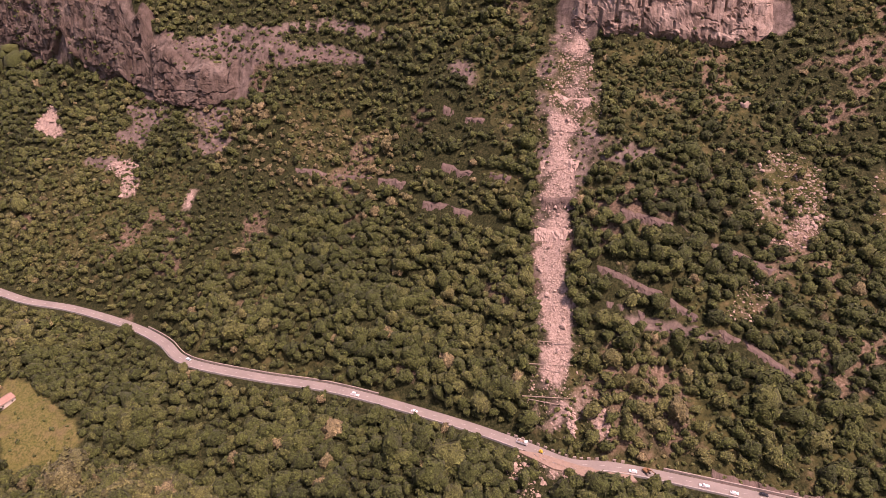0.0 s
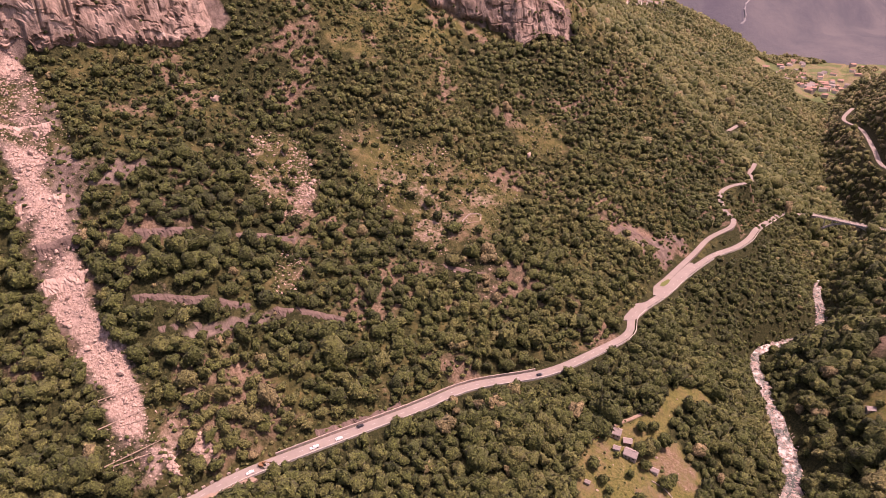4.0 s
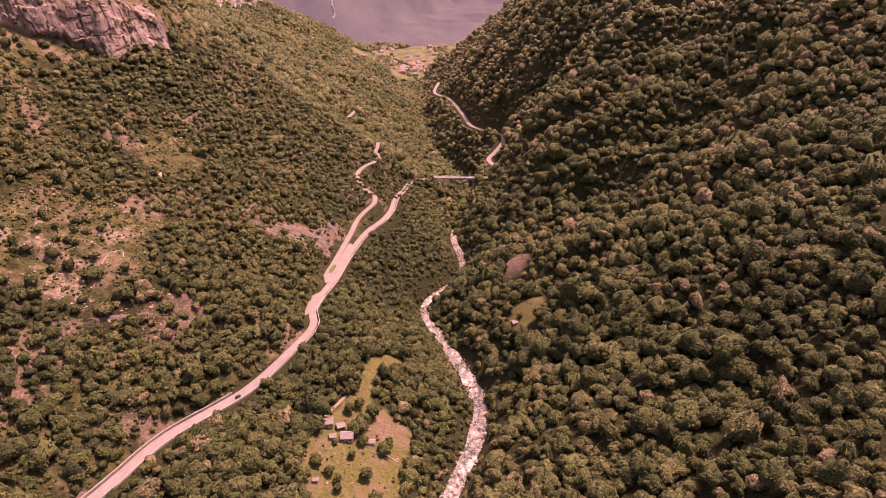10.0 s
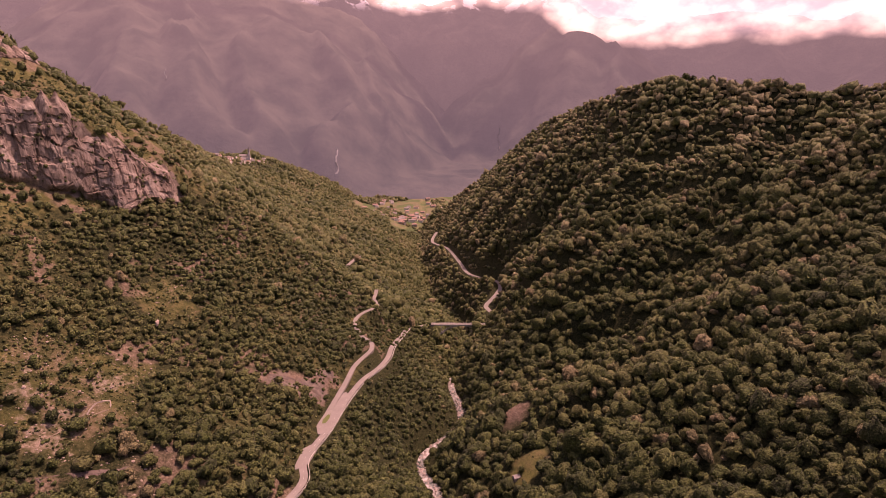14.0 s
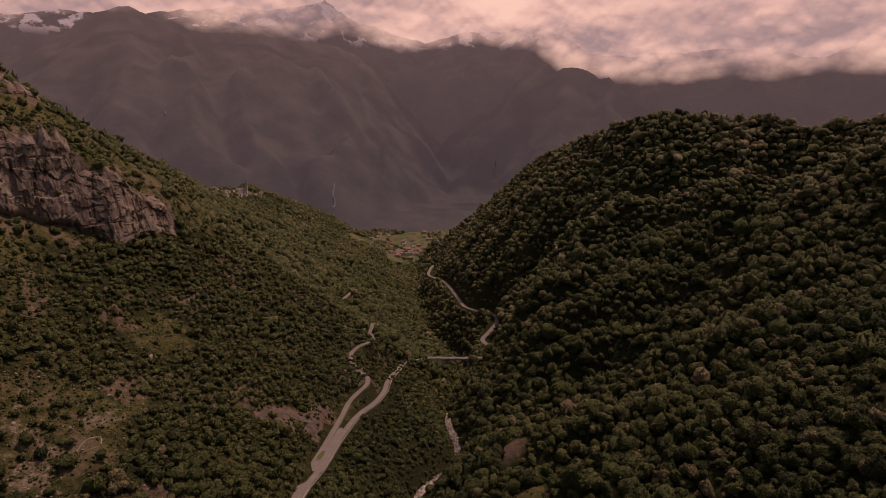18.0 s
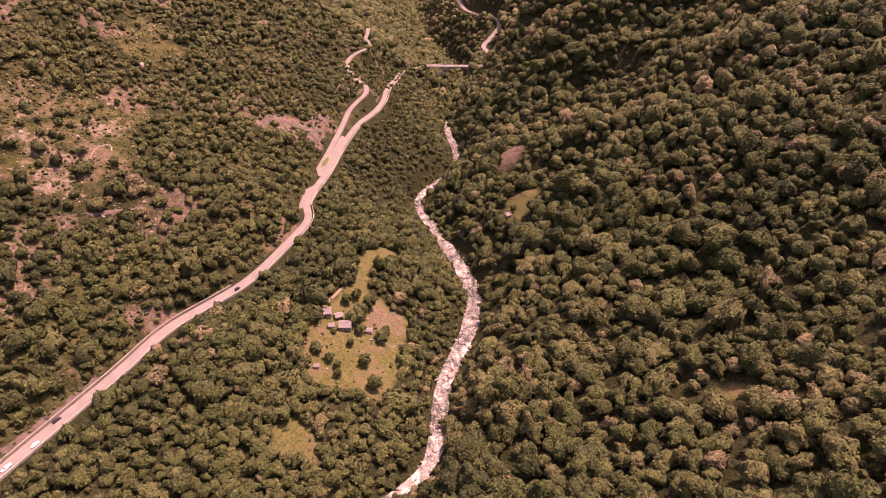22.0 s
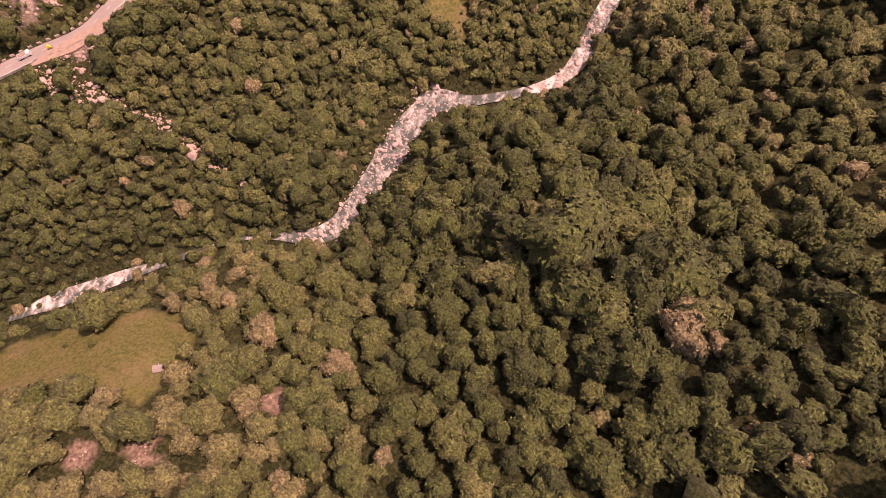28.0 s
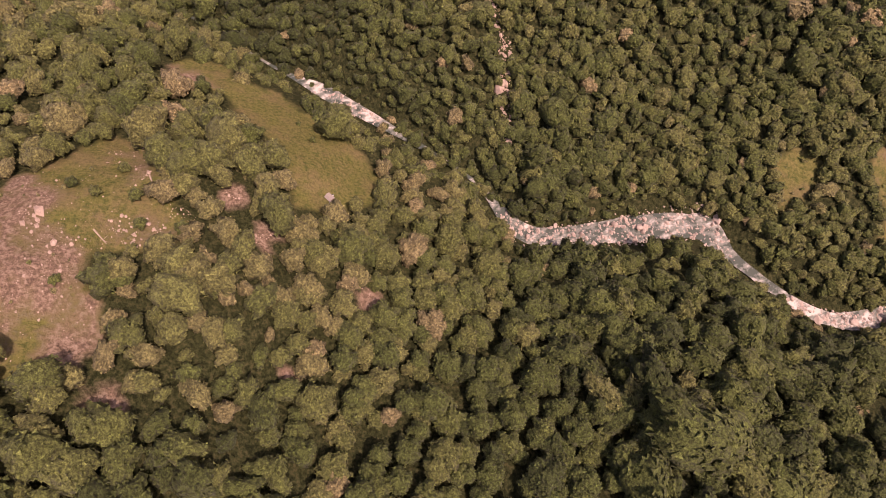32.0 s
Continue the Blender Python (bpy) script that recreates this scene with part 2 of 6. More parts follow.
dark_paint = plain("dark_vehicle_paint", (0.035, 0.038, 0.045), 0.3, 0.05)
pale_blue = plain("pale_blue_vehicle_paint", (0.50, 0.64, 0.68), 0.35, 0.05)
orange_paint = plain("orange_machine_paint", (0.21, 0.115, 0.06), 0.5, 0.15)
yellow_paint = plain("yellow_machine_paint", (0.62, 0.42, 0.06), 0.5, 0.12)
rubber = plain("black_rubber", (0.025, 0.025, 0.025), 0.9, 0.2)
steel = plain("galvanised_steel", (0.45, 0.45, 0.45), 0.45, 0.15, 1.0, 0.8)
lamp_glass = plain("clear_lamp_glass", (0.7, 0.7, 0.68), 0.15, 0.05)
earth = plain("trodden_pale_earth", (0.26, 0.195, 0.15), 0.95, 0.25, 0.5, 0, 0.08)
dirt = plain("broken_red_earth", (0.30, 0.19, 0.14), 0.95, 0.3, 0.3, 0, 0.1)
ledge_mat = plain("dark_layered_rock", (0.125, 0.094, 0.08), 0.9, 0.45, 0.22, 0, 0.4)
# ---- the lie of the land: river, road bench and crests, lofted into one valley
RIVER = [(-720, -800, 62), (-430, -480, 40), (-310, -280, 24), (-294, -165, 16), (-278, -92, 11), (-216, -32, 8), (-190, -5, 6), (-128, 50, 3), (-88, 72, 1), (-76, 130, -1), (-70, 158, -2), (-45, 170, -3),
         (-6, 203, -5), (4, 265, -9), (28, 350, -15), (3, 440, -21), (-18, 510, -27), (22, 590, -33), (13, 690, -41), (20, 800, -66),
         (40, 950, -80), (-10, 1150, -88), (-40, 1400, -95), (-60, 1750, -100), (-60, 3000, -104)]
RIVER_HALF = [0.5, 0.5, 0.5, 0.5, 0.5, 0.6, 3.6, 0.6, 5.5, 8.5, 7.5, 2.75, 3.5, 4.8, 5.8, 4.6, 3.2, 4.2, 3.2, 1.6, 1.4, 1.4, 1.4, 1.5, 2]
TOE = [(-1000, -760, 70), (-640, -440, 54), (-440, -208, 46), (-384, -131, 43), (-359, -112, 42), (-312, -12, 40), (-272, 53, 40), (-231, 111, 40),
       (-206, 174, 39), (-174, 243, 38), (-132, 308, 37), (-98, 374, 36), (-92, 445, 33), (-82, 540, 28), (-66, 620, 18), (-55, 715, 2),
       (-30, 830, -18), (-70, 1000, -40), (-80, 1250, -60), (-75, 1500, -80), (-120, 1850, -92), (-250, 3000, -98)]
CREST_L = [(-1500, -700, 430), (-1000, -220, 470), (-820, 150, 480), (-680, 430, 460), (-480, 701, 372), (-493, 777, 346), (-498, 890, 312),
           (-518, 1137, 245), (-590, 1600, 148), (-640, 2050, 108), (-720, 2400, 92), (-900, 3000, -60)]
CREST_R = [(-700, -1100, 260), (-250, -700, 330), (350, -420, 400), (720, 100, 380), (640, 500, 330), (530, 740, 306), (401, 861, 308), (279, 960, 316),
           (247, 1123, 277), (190, 1286, 223), (78, 1598, 66), (-20, 1800, -45), (60, 3000, -98)]


GULLY_A = [(262, 985, 0), (207, 937, 0), (171, 921, 0), (133, 900, 0), (80, 905, 0)]
GULLY_B = [(455, 775, 0), (370, 744, 0), (285, 661, 0), (231, 614, 0), (160, 590, 0)]
SCARPS = [([(116, 1018), (149, 987), (200, 973), (254, 979), (294, 950)], 20, 105, 270), ([(280, 686), (322, 724), (371, 761), (418, 788), (467, 790)], 32, 268, 425)]
SPUR = [(318, 890, 0), (245, 826, 0), (188, 784, 0), (121, 756, 0)]


def along(x, y, line):
    """Distance from the points to a line, and the line's height at the nearest place."""
    best, high = np.full(x.shape, 1e9), np.zeros(x.shape)
    for (ax, ay, az), (bx, by, bz) in zip(line, line[1:]):
        ex, ey = bx - ax, by - ay
        k = np.clip(((x - ax) * ex + (y - ay) * ey) / (ex * ex + ey * ey), 0, 1)
        d = np.hypot(x - ax - k * ex, y - ay - k * ey)
        near = d < best
        best, high = np.where(near, d, best), np.where(near, az + k * (bz - az), high)
    return best, high


def inside(x, y, ring):
    """Whether the points lie inside a ring of corners."""
    hit = np.zeros(x.shape, bool)
    for (ax, ay, *_), (bx, by, *_) in zip(ring, [*ring[1:], ring[0]]):
        if ay != by:
            hit ^= ((ay > y) != (by > y)) & (x < ax + (y - ay) * (bx - ax) / (by - ay))
    return hit


def ease(a, b, v):
    k = np.clip((v - a) / (b - a), 0, 1)
    return k * k * (3 - 2 * k)


def waves(x, y, size, seed, octaves=4, rough=0.5):
    """Smooth value noise from -1 to 1, by hashing lattice corners."""
    out, gain, total = np.zeros(np.shape(x)), 1.0, 0.0
    for n in range(octaves):
        u, v = x / size * 2 ** n + 17.3 * n, y / size * 2 ** n - 9.1 * n
        i, j = np.floor(u), np.floor(v)
        fu, fv = u - i, v - j
        fu, fv = fu * fu * (3 - 2 * fu), fv * fv * (3 - 2 * fv)

        def corner(a, b):
            h = np.sin(a * 127.1 + b * 311.7 + seed * 74.7) * 43758.5453
            return (h - np.floor(h)) * 2 - 1
        a = corner(i, j) * (1 - fu) + corner(i + 1, j) * fu
        b = corner(i, j + 1) * (1 - fu) + corner(i + 1, j + 1) * fu
        out, total, gain = out + gain * (a * (1 - fv) + b * fv), total + gain, gain * rough
    return out / total * 1.6


FAR_L, FAR_R = [(-3000, 3000), (-3000, -3000)], [(3000, 3000), (3000, -3000)]
# cliff bands: line, height of the face
CLIFFS = [
    ([(-497, 186), (-478, 224), (-467, 264), (-459, 302), (-452, 338)], 52, 26),
    ([(-470, 455), (-440, 500), (-393, 560), (-357, 602), (-328, 632), (-312, 665), (-298, 692)], 66, 26),
    ([(-840, -420), (-764, -330), (-703, -264), (-648, -198), (-597, -140), (-575, -112), (-567, -80)], 60, 26),
]


def land(x, y):
    """Height of the ground."""
    dr, zr = along(x, y, RIVER)
    dt, zt = along(x, y, TOE)
    dl, zl = along(x, y, CREST_L)
    dc, zc = along(x, y, CREST_R)
    left = inside(x, y, RIVER + FAR_L)
    above = inside(x, y, TOE + FAR_L)
    over_l = inside(x, y, CREST_L + FAR_L)
    over_r = inside(x, y, CREST_R + FAR_R)
    wet = np.maximum(dr - 6, 0)
    k = wet / (wet + dt + 1e-6)
    bank = zr + (zt - zr) * (0.55 * k ** 0.55 + 0.45 * k)
    k = dt / (dt + dl + 1e-6)
    slope = zt + (zl - zt) * (0.80 * k + 0.20 * k * k)
    k = wet / (wet + dc + 1e-6)
    right = zr + (zc - zr) * (0.10 * k ** 0.4 + 0.90 * k)
    z = np.where(above, slope, np.where(left, bank, right))
    z = np.where(over_l, zl - 0.3 * dl, z)
    z = np.where(over_r, zc - 0.45 * dc, z)
    # ribs and gullies on the slopes, strongest half-way up
    side = np.where(above, np.minimum(dt, dl), np.where(left, 0, np.minimum(dr, dc + 60)))
    amount = ease(10, 160, side)
    z = z + amount * (16 * waves(x * 0.5 + y * 0.25, y, 190, 3, 3) + 5 * waves(x, y, 55, 8, 3))
    z = z + 1.6 * waves(x, y, 22, 5, 2) * ease(8, 30, dr)
    # two gullies and a spur on the sunless slope
    for line, deep, broad in ((GULLY_A, 38, 50), (GULLY_B, 30, 44), (SPUR, -28, 42)):
        d, _ = along(x, y, line)
        z = z - deep * np.exp(-(d / broad) ** 2) * ease(20, 120, side)
    # ribs that run down the sunless slope
    ribs = np.sin((y + 0.35 * x + 26 * waves(x, y, 120, 19, 2)) / 11.5) + 0.4 * np.sin((y + 0.3 * x) / 6.1 + 3 * waves(x, y, 90, 29, 2))
    z = z + np.where(left, 0, 7.5 * ribs * ease(20, 110, dr) * ease(10, 110, dc) * ease(330, 520, y) * (1 - ease(1250, 1500, y)) * ~over_r)
    # two spurs that turn a steep sunless side to the valley's head
    for line, high, x0, x1 in SCARPS:
        s = y - np.interp(x, [p[0] for p in line], [p[1] for p in line]) + 10 * waves(x, y, 60, 15, 2)
        spur = np.where(s > 0, np.exp(-np.maximum(s, 0) / 55), 1 - ease(0, 28, -s))
        z = z + high * spur * ease(x0, x0 + 45, x) * (1 - ease(x1 - 60, x1, x))
    # rounded knoll beside the meadow on the near bank
    z = z + 16 * np.exp(-(((x + 118) / 55) ** 2 + ((y + 62) / 48) ** 2))
    # the mouth of the valley opens on a plain
    flat = ease(1850, 2300, y + 0.15 * np.abs(x + 60)) * (1 - ease(250, 430, -x) * (1 - ease(2300, 2700, y)))
    z = z * (1 - flat) + -101 * flat
    return z


def cliffs(x, y, z):
    for line, high, wide in CLIFFS:
        line3 = [(a, b, 0) for a, b in line]
        d, _ = along(x, y, line3)
        (ax, ay), (bx, by) = line[0], line[-1]
        length = math.hypot(bx - ax, by - ay)
        t = ((x - ax) * (bx - ax) + (y - ay) * (by - ay)) / length ** 2
        up = inside(x, y, [*line, (bx, by + 900), (-3000, 3000), (-3000, -900), (ax, ay - 900)])
        s = np.where(up, d, -d) + 7 * waves(x, y, 30, 11, 3)
        taper = ease(-0.1, 0.1, t) * (1 - 0.85 * ease(0.66, 1.0, t)) * np.exp(-(d / 75) ** 2)
        z = z + high * taper * (ease(-wide * 0.3, wide * 0.3, s) - 0.2)
    return z


def bench(x, y, z, line, wide, fade, drop=0.7):
    """Cuts a level bench for a road into the slope."""
    d, h = along(x, y, line)
    k = 1 - ease(wide, fade, d)
    return z * (1 - k) + (h - drop) * k


def spline(points, step):
    """A smooth line through the points, with a point about every step metres."""
    p = np.array([points[0], *points, points[-1]], float)
    out = []
    for a, b, c, d in zip(p, p[1:], p[2:], p[3:]):
        n = max(2, int(np.linalg.norm(c - b) / step))
        for k in np.arange(n) / n:
            out.append(0.5 * (2 * b + (c - a) * k + (2 * a - 5 * b + 4 * c - d) * k * k + (3 * b - a - 3 * c + d) * k ** 3))
    return [*map(tuple, out), tuple(p[-1])]


ROAD_MAIN = spline([(-640, -420, 52), (-520, -330, 48), (-459, -256, 46), (-435, -206, 45), (-406, -159, 44), (-382, -131, 43), (-357, -111, 42.5), (-334, -65, 42), (-312, -12, 41.5),
                    (-273, 53, 41), (-247, 90, 40.5), (-231, 111, 40), (-221, 142, 40), (-179, 228, 39), (-160, 269, 38.5), (-126, 310, 38),
                    (-107, 353, 37), (-97, 386, 36), (-102, 414, 35.5), (-93, 458, 34), (-87, 506, 32), (-77, 561, 28.5), (-64, 601, 24),
                    (-58, 639, 19), (-57, 689, 11), (-50, 750, 0), (-42, 800, -9), (-10, 828, -14)], 6)
ROAD_UPPER = spline([(-97, 458, 34.0), (-98, 480, 33.4), (-95, 513, 32.4), (-91, 551, 31.8), (-88, 585, 32), (-82, 606, 32.4), (-75, 626, 33), (-77, 646, 33.5), (-90, 664, 34.5), (-102, 698, 37),
                     (-98, 722, 39), (-84, 742, 40)], 6)
ROAD_FAR = spline([(70, 825, -14), (79, 854, -12), (69, 900, -13), (78, 922, -11), (96, 958, -3), (94, 1000, -3), (66, 1053, -11), (49, 1098, -16),
                   (37, 1185, -19), (15, 1337, -29), (-19, 1471, -46), (-10, 1597, -50)], 9)
HAIRPINS = [spline([(-156, 1010, 22), (-152, 1060, 18), (-150, 1120, 10)], 9), spline([(-84, 790, 26), (-90, 810, 28), (-92, 850, 30)], 8)]
RIVER_LINE = spline([(*p, w) for p, w in zip(RIVER, RIVER_HALF)], 5)
RIVER_WIDE = np.array([p[3] for p in RIVER_LINE])
RIVER_LINE = [p[:3] for p in RIVER_LINE]
RIVER_BANKS = [(x, y, w) for (x, y, _), w in zip(RIVER_LINE, RIVER_WIDE)][::3]
BRIDGE = ((-10, 828, -14), (70, 825, -14))


def surface(x, y):
    """Height of the ground with cliffs, road benches and river bed."""
    x, y = np.asarray(x, float), np.asarray(y, float)
    z = cliffs(x, y, land(x, y))
    for line, wide, fade in ((ROAD_UPPER[::3], 5.5, 14), (ROAD_MAIN[::3], 5.5, 15), (ROAD_FAR[::3], 5.5, 22), (HAIRPINS[0][::3], 5.5, 15), (HAIRPINS[1][::2], 5, 14)):
        z = bench(x, y, z, line, wide, fade)
    d, h = along(x, y, RIVER_LINE[::5])
    k = 1 - ease(4, 15, d)
    return z * (1 - k) + np.minimum(z, h - 1.2) * k


def axis(low, dense0, dense1, high, step, growth, widest):
    """Grid lines: even in the middle, wider outwards."""
    out = list(np.arange(dense0, dense1 + step, step))
    for sign, end in ((-1, low), (1, high)):
        s, v = step, out[0] if sign < 0 else out[-1]
        while sign * v < sign * end:
            s = min(s * growth, widest)
            v += sign * s
            out.insert(0, v) if sign < 0 else out.append(v)
    return np.array(out)


GRID_X = axis(-2400, -520, 330, 2200, 5.0, 1.035, 60)
GRID_Y = axis(-1400, -230, 760, 2750, 5.0, 1.03, 40)
GX, GY = np.meshgrid(GRID_X, GRID_Y)
GZ = surface(GX, GY)


def at(x, y):
    """Height of the built ground sheet."""
    x, y = np.asarray(x, float), np.asarray(y, float)
    i = np.clip(np.searchsorted(GRID_X, x) - 1, 0, len(GRID_X) - 2)
    j = np.clip(np.searchsorted(GRID_Y, y) - 1, 0, len(GRID_Y) - 2)
    u = (x - GRID_X[i]) / (GRID_X[i + 1] - GRID_X[i])
    v = (y - GRID_Y[j]) / (GRID_Y[j + 1] - GRID_Y[j])
    return (GZ[j, i] * (1 - u) + GZ[j, i + 1] * u) * (1 - v) + (GZ[j + 1, i] * (1 - u) + GZ[j + 1, i + 1] * u) * v


# ---- helpers for things and their parts
def mesh_of(name, verts, faces, mat, smooth=False):
    me = bpy.data.meshes.new(name)
    v, f = np.asarray(verts, np.float32), np.asarray(faces, np.int32)
    me.vertices.add(len(v))
    me.vertices.foreach_set("co", v.ravel())
    n = f.shape[1]
    me.loops.add(f.size)
    me.loops.foreach_set("vertex_index", f.ravel())
    me.polygons.add(len(f))
    me.polygons.foreach_set("loop_start", np.arange(0, f.size, n, dtype=np.int32))
    me.polygons.foreach_set("loop_total", np.full(len(f), n, dtype=np.int32))
    me.materials.append(mat)
    me.update()
    me.validate()
    me.polygons.foreach_set("use_smooth", np.full(len(f), smooth))
    return me


def part(name, bm, mat, parent=None, label=""):
    """One mesh object from a bmesh, under a thing or a part."""
    me = bpy.data.meshes.new(name)
    bm.to_mesh(me)
    bm.free()
    me.materials.append(mat)
    ob = new(name, me)
    ob.parent = parent
    return tagged(ob, label)


def sheet(x, y, z):
    """Vertices and quads of a grid."""
    rows, cols = x.shape
    i = np.arange(rows * cols).reshape(rows, cols)
    q = np.stack([i[:-1, :-1], i[:-1, 1:], i[1:, 1:], i[1:, :-1]], -1).reshape(-1, 4)
    return np.stack([x, y, z], -1).reshape(-1, 3), q


def ribbon(line, half, profile, lift=0.0):
    """A strip along a line: profile is a list of (across, up) in units of half and metres."""
    p = np.array(line, float)
    t = np.gradient(p[:, :2], axis=0)
    t /= np.linalg.norm(t, axis=1)[:, None] + 1e-9
    side = np.stack([t[:, 1], -t[:, 0]], -1)
    w = np.broadcast_to(half, len(p))
    v = np.stack([np.c_[p[:, :2] + side * (w * a)[:, None], p[:, 2] + up + lift] for a, up in profile], 1)
    n = len(profile)
    i = np.arange(len(p) * n).reshape(len(p), n)
    q = np.stack([i[:-1, :-1], i[:-1, 1:], i[1:, 1:], i[1:, :-1]], -1).reshape(-1, 4)
    return v.reshape(-1, 3), q


def setting(name, me, label, category="ground", kind="structure"):
    return tagged(new(name, me), label, category, kind=kind)



# ---- areas of the plan, by their corners
AREAS = {
    "slide": [(-496, 177), (-485, 169), (-466, 154), (-427, 140), (-400, 135), (-381, 129), (-351, 117), (-335, 120), (-321, 115), (-303, 112), (-284, 107), (-270, 94), (-259, 97), (-245, 114), (-260, 118), (-277, 124), (-289, 135), (-309, 136), (-325, 138), (-343, 142), (-364, 152), (-382, 176), (-410, 186), (-450, 199), (-476, 197), (-483, 202)],
    "slide_core": [(-491, 186), (-475, 176), (-439, 156), (-399, 145), (-378, 133), (-366, 137), (-348, 120), (-332, 124), (-315, 116), (-297, 119), (-277, 107), (-266, 118), (-286, 127), (-304, 134), (-319, 137), (-336, 135), (-358, 150), (-378, 156), (-401, 161), (-420, 176), (-463, 198), (-485, 196)],
    "slide_tongue": [(-260, 118), (-247, 114), (-242, 117), (-252, 120)],
    "scar": [(-253, 132), (-252, 137), (-237, 135), (-240, 128)],
    "scree_a": [(-633, -286), (-650, -280), (-664, -270), (-602, -248), (-610, -261)],
    "scree_b": [(-554, -200), (-556, -183), (-541, -169), (-513, -170), (-518, -183), (-535, -184)],
    "scree_c": [(-498, -117), (-490, -112), (-476, -122), (-480, -128)],
    "boulders": [(-363, 283), (-364, 301), (-350, 320), (-309, 304), (-303, 275), (-317, 253), (-338, 262)],
    "pasture": [(-306, 335), (-299, 374), (-272, 398), (-219, 446), (-209, 442), (-215, 398), (-212, 362), (-236, 332), (-260, 336), (-279, 350)],
    "pasture_top": [(-410, 399), (-408, 444), (-395, 500), (-352, 432), (-374, 409)],
    "ledge_a": [(-325, 166), (-309, 180), (-286, 170), (-295, 156)],
    "ledge_b": [(-292, 230), (-275, 245), (-266, 232), (-277, 222)],
    "ledge_c": [(-234, 343), (-209, 359), (-191, 347), (-212, 328)],
    "outcrop": [(-209, 225), (-199, 242), (-191, 229), (-198, 218)],
    "roadrock": [(-212, 179), (-185, 235), (-183, 228), (-205, 177)],
    "cut": [(-156, 477), (-140, 509), (-123, 518), (-112, 553), (-98, 556), (-104, 497), (-118, 484), (-141, 476)],
    "orange": [(52, 486), (59, 502), (78, 496), (76, 483), (63, 474)],
    "hut_meadow": [(56, 429), (60, 441), (82, 436), (81, 423), (67, 408), (52, 421)],
    "hamlet": [(-83, 287), (-75, 306), (-67, 320), (-59, 330), (-57, 357), (-52, 371), (-34, 385), (-24, 377), (-36, 361), (-45, 351), (-48, 327), (-31, 315), (-19, 309), (-18, 296), (-24, 280), (-23, 262), (-32, 240), (-37, 231), (-43, 240), (-61, 242), (-78, 247), (-84, 264)],
    "yard": [(-45, 311), (-21, 312), (-19, 297), (-35, 290), (-46, 293)],
    "glade": [(-91, 211), (-80, 221), (-72, 214), (-63, 208), (-64, 193), (-75, 197), (-86, 199)],
    "clearing": [(126, 194), (136, 195), (142, 183), (138, 177), (128, 185)],
    "clearing_b": [(134, 89), (151, 96), (145, 82), (134, 82)],
    "meadow": [(-220, -77), (-216, -66), (-212, -51), (-198, -51), (-189, -28), (-176, -24), (-163, -15), (-152, -5), (-139, 2), (-121, 6), (-107, 2), (-108, -7), (-103, -12), (-107, -29), (-112, -34), (-129, -32), (-139, -33), (-153, -41), (-177, -51), (-193, -65), (-193, -82)],
    "knoll": [(-134, -129), (-138, -120), (-142, -110), (-155, -103), (-159, -95), (-148, -82), (-123, -70), (-116, -75), (-101, -67), (-92, -76), (-95, -95), (-80, -96), (-61, -92), (-55, -101), (-53, -108), (-51, -115)],
    "bare_a": [(-95, -50), (-99, -40), (-93, -42), (-90, -49)],
    "bare_b": [(-119, -56), (-115, -50), (-110, -54)],
    "bare_c": [(-69, -14), (-67, -10), (-54, -6), (-60, -13)],
    "open_a": [(-338, 349), (-329, 381), (-300, 384), (-286, 412), (-246, 420), (-231, 444), (-213, 441), (-215, 410), (-202, 381), (-214, 354), (-225, 329), (-253, 326), (-272, 334), (-292, 330), (-304, 328), (-329, 345)],
    "open_b": [(-270, 499), (-259, 561), (-221, 555), (-214, 528), (-232, 495), (-250, 488)],
    "open_c": [(-347, 311), (-336, 318), (-313, 301), (-300, 278), (-312, 263)],
    "open_d": [(-296, 243), (-286, 249), (-275, 250), (-267, 232), (-276, 217)],
    "rocks_e": [(-225, 329), (-213, 352), (-197, 369), (-173, 370), (-163, 353), (-174, 323), (-200, 324)],
    "bare_m": [(-215, -79), (-203, -66), (-188, -56), (-195, -71), (-195, -84)],
    "bare_n": [(-142, -13), (-133, -3), (-131, -7), (-135, -13)],
    "bare_p": [(-114, -75), (-108, -65), (-101, -67), (-105, -74)],
    "bare_d": [(-38, -97), (-46, -89), (-42, -89), (-36, -92)],
    "bare_e": [(-41, -49), (-41, -42), (-38, -44)],
    "bare_q": [(-149, -97), (-150, -86), (-128, -73), (-117, -70), (-120, -82), (-132, -95)],
    "bare_r": [(-108, -94), (-111, -87), (-105, -76), (-92, -73), (-92, -83), (-102, -93)],
    "bare_s": [(-119, -117), (-110, -103), (-100, -98), (-94, -98), (-93, -102), (-100, -116)],
    "bare_t": [(-96, -115), (-87, -97), (-79, -96), (-69, -103), (-72, -117)],
    "bare_u": [(-69, -103), (-61, -92), (-54, -99), (-50, -109), (-58, -111)],
    "bare_v": [(-154, -71), (-153, -63), (-147, -59), (-143, -64)],
    "west_field": [(-371, -233), (-360, -208), (-343, -189), (-327, -172), (-307, -167), (-300, -185), (-279, -187), (-297, -207)],
    "slide_fan": [(-301, 110), (-287, 135), (-257, 135), (-236, 133), (-247, 106), (-261, 94)],
    "fan_below": [(-238, 92), (-235, 111), (-212, 104), (-214, 89)],
    "heath_a": [(-569, -133), (-538, -59), (-478, 48), (-443, 43), (-466, -48), (-517, -120)],
    "heath_b": [(-486, -15), (-474, 17), (-431, 52), (-419, 44), (-458, -16)],
    "gully": [(-243, 88), (-234, 89), (-182, 90), (-154, 81), (-131, 74), (-134, 72), (-159, 76), (-190, 85), (-238, 75)],
}
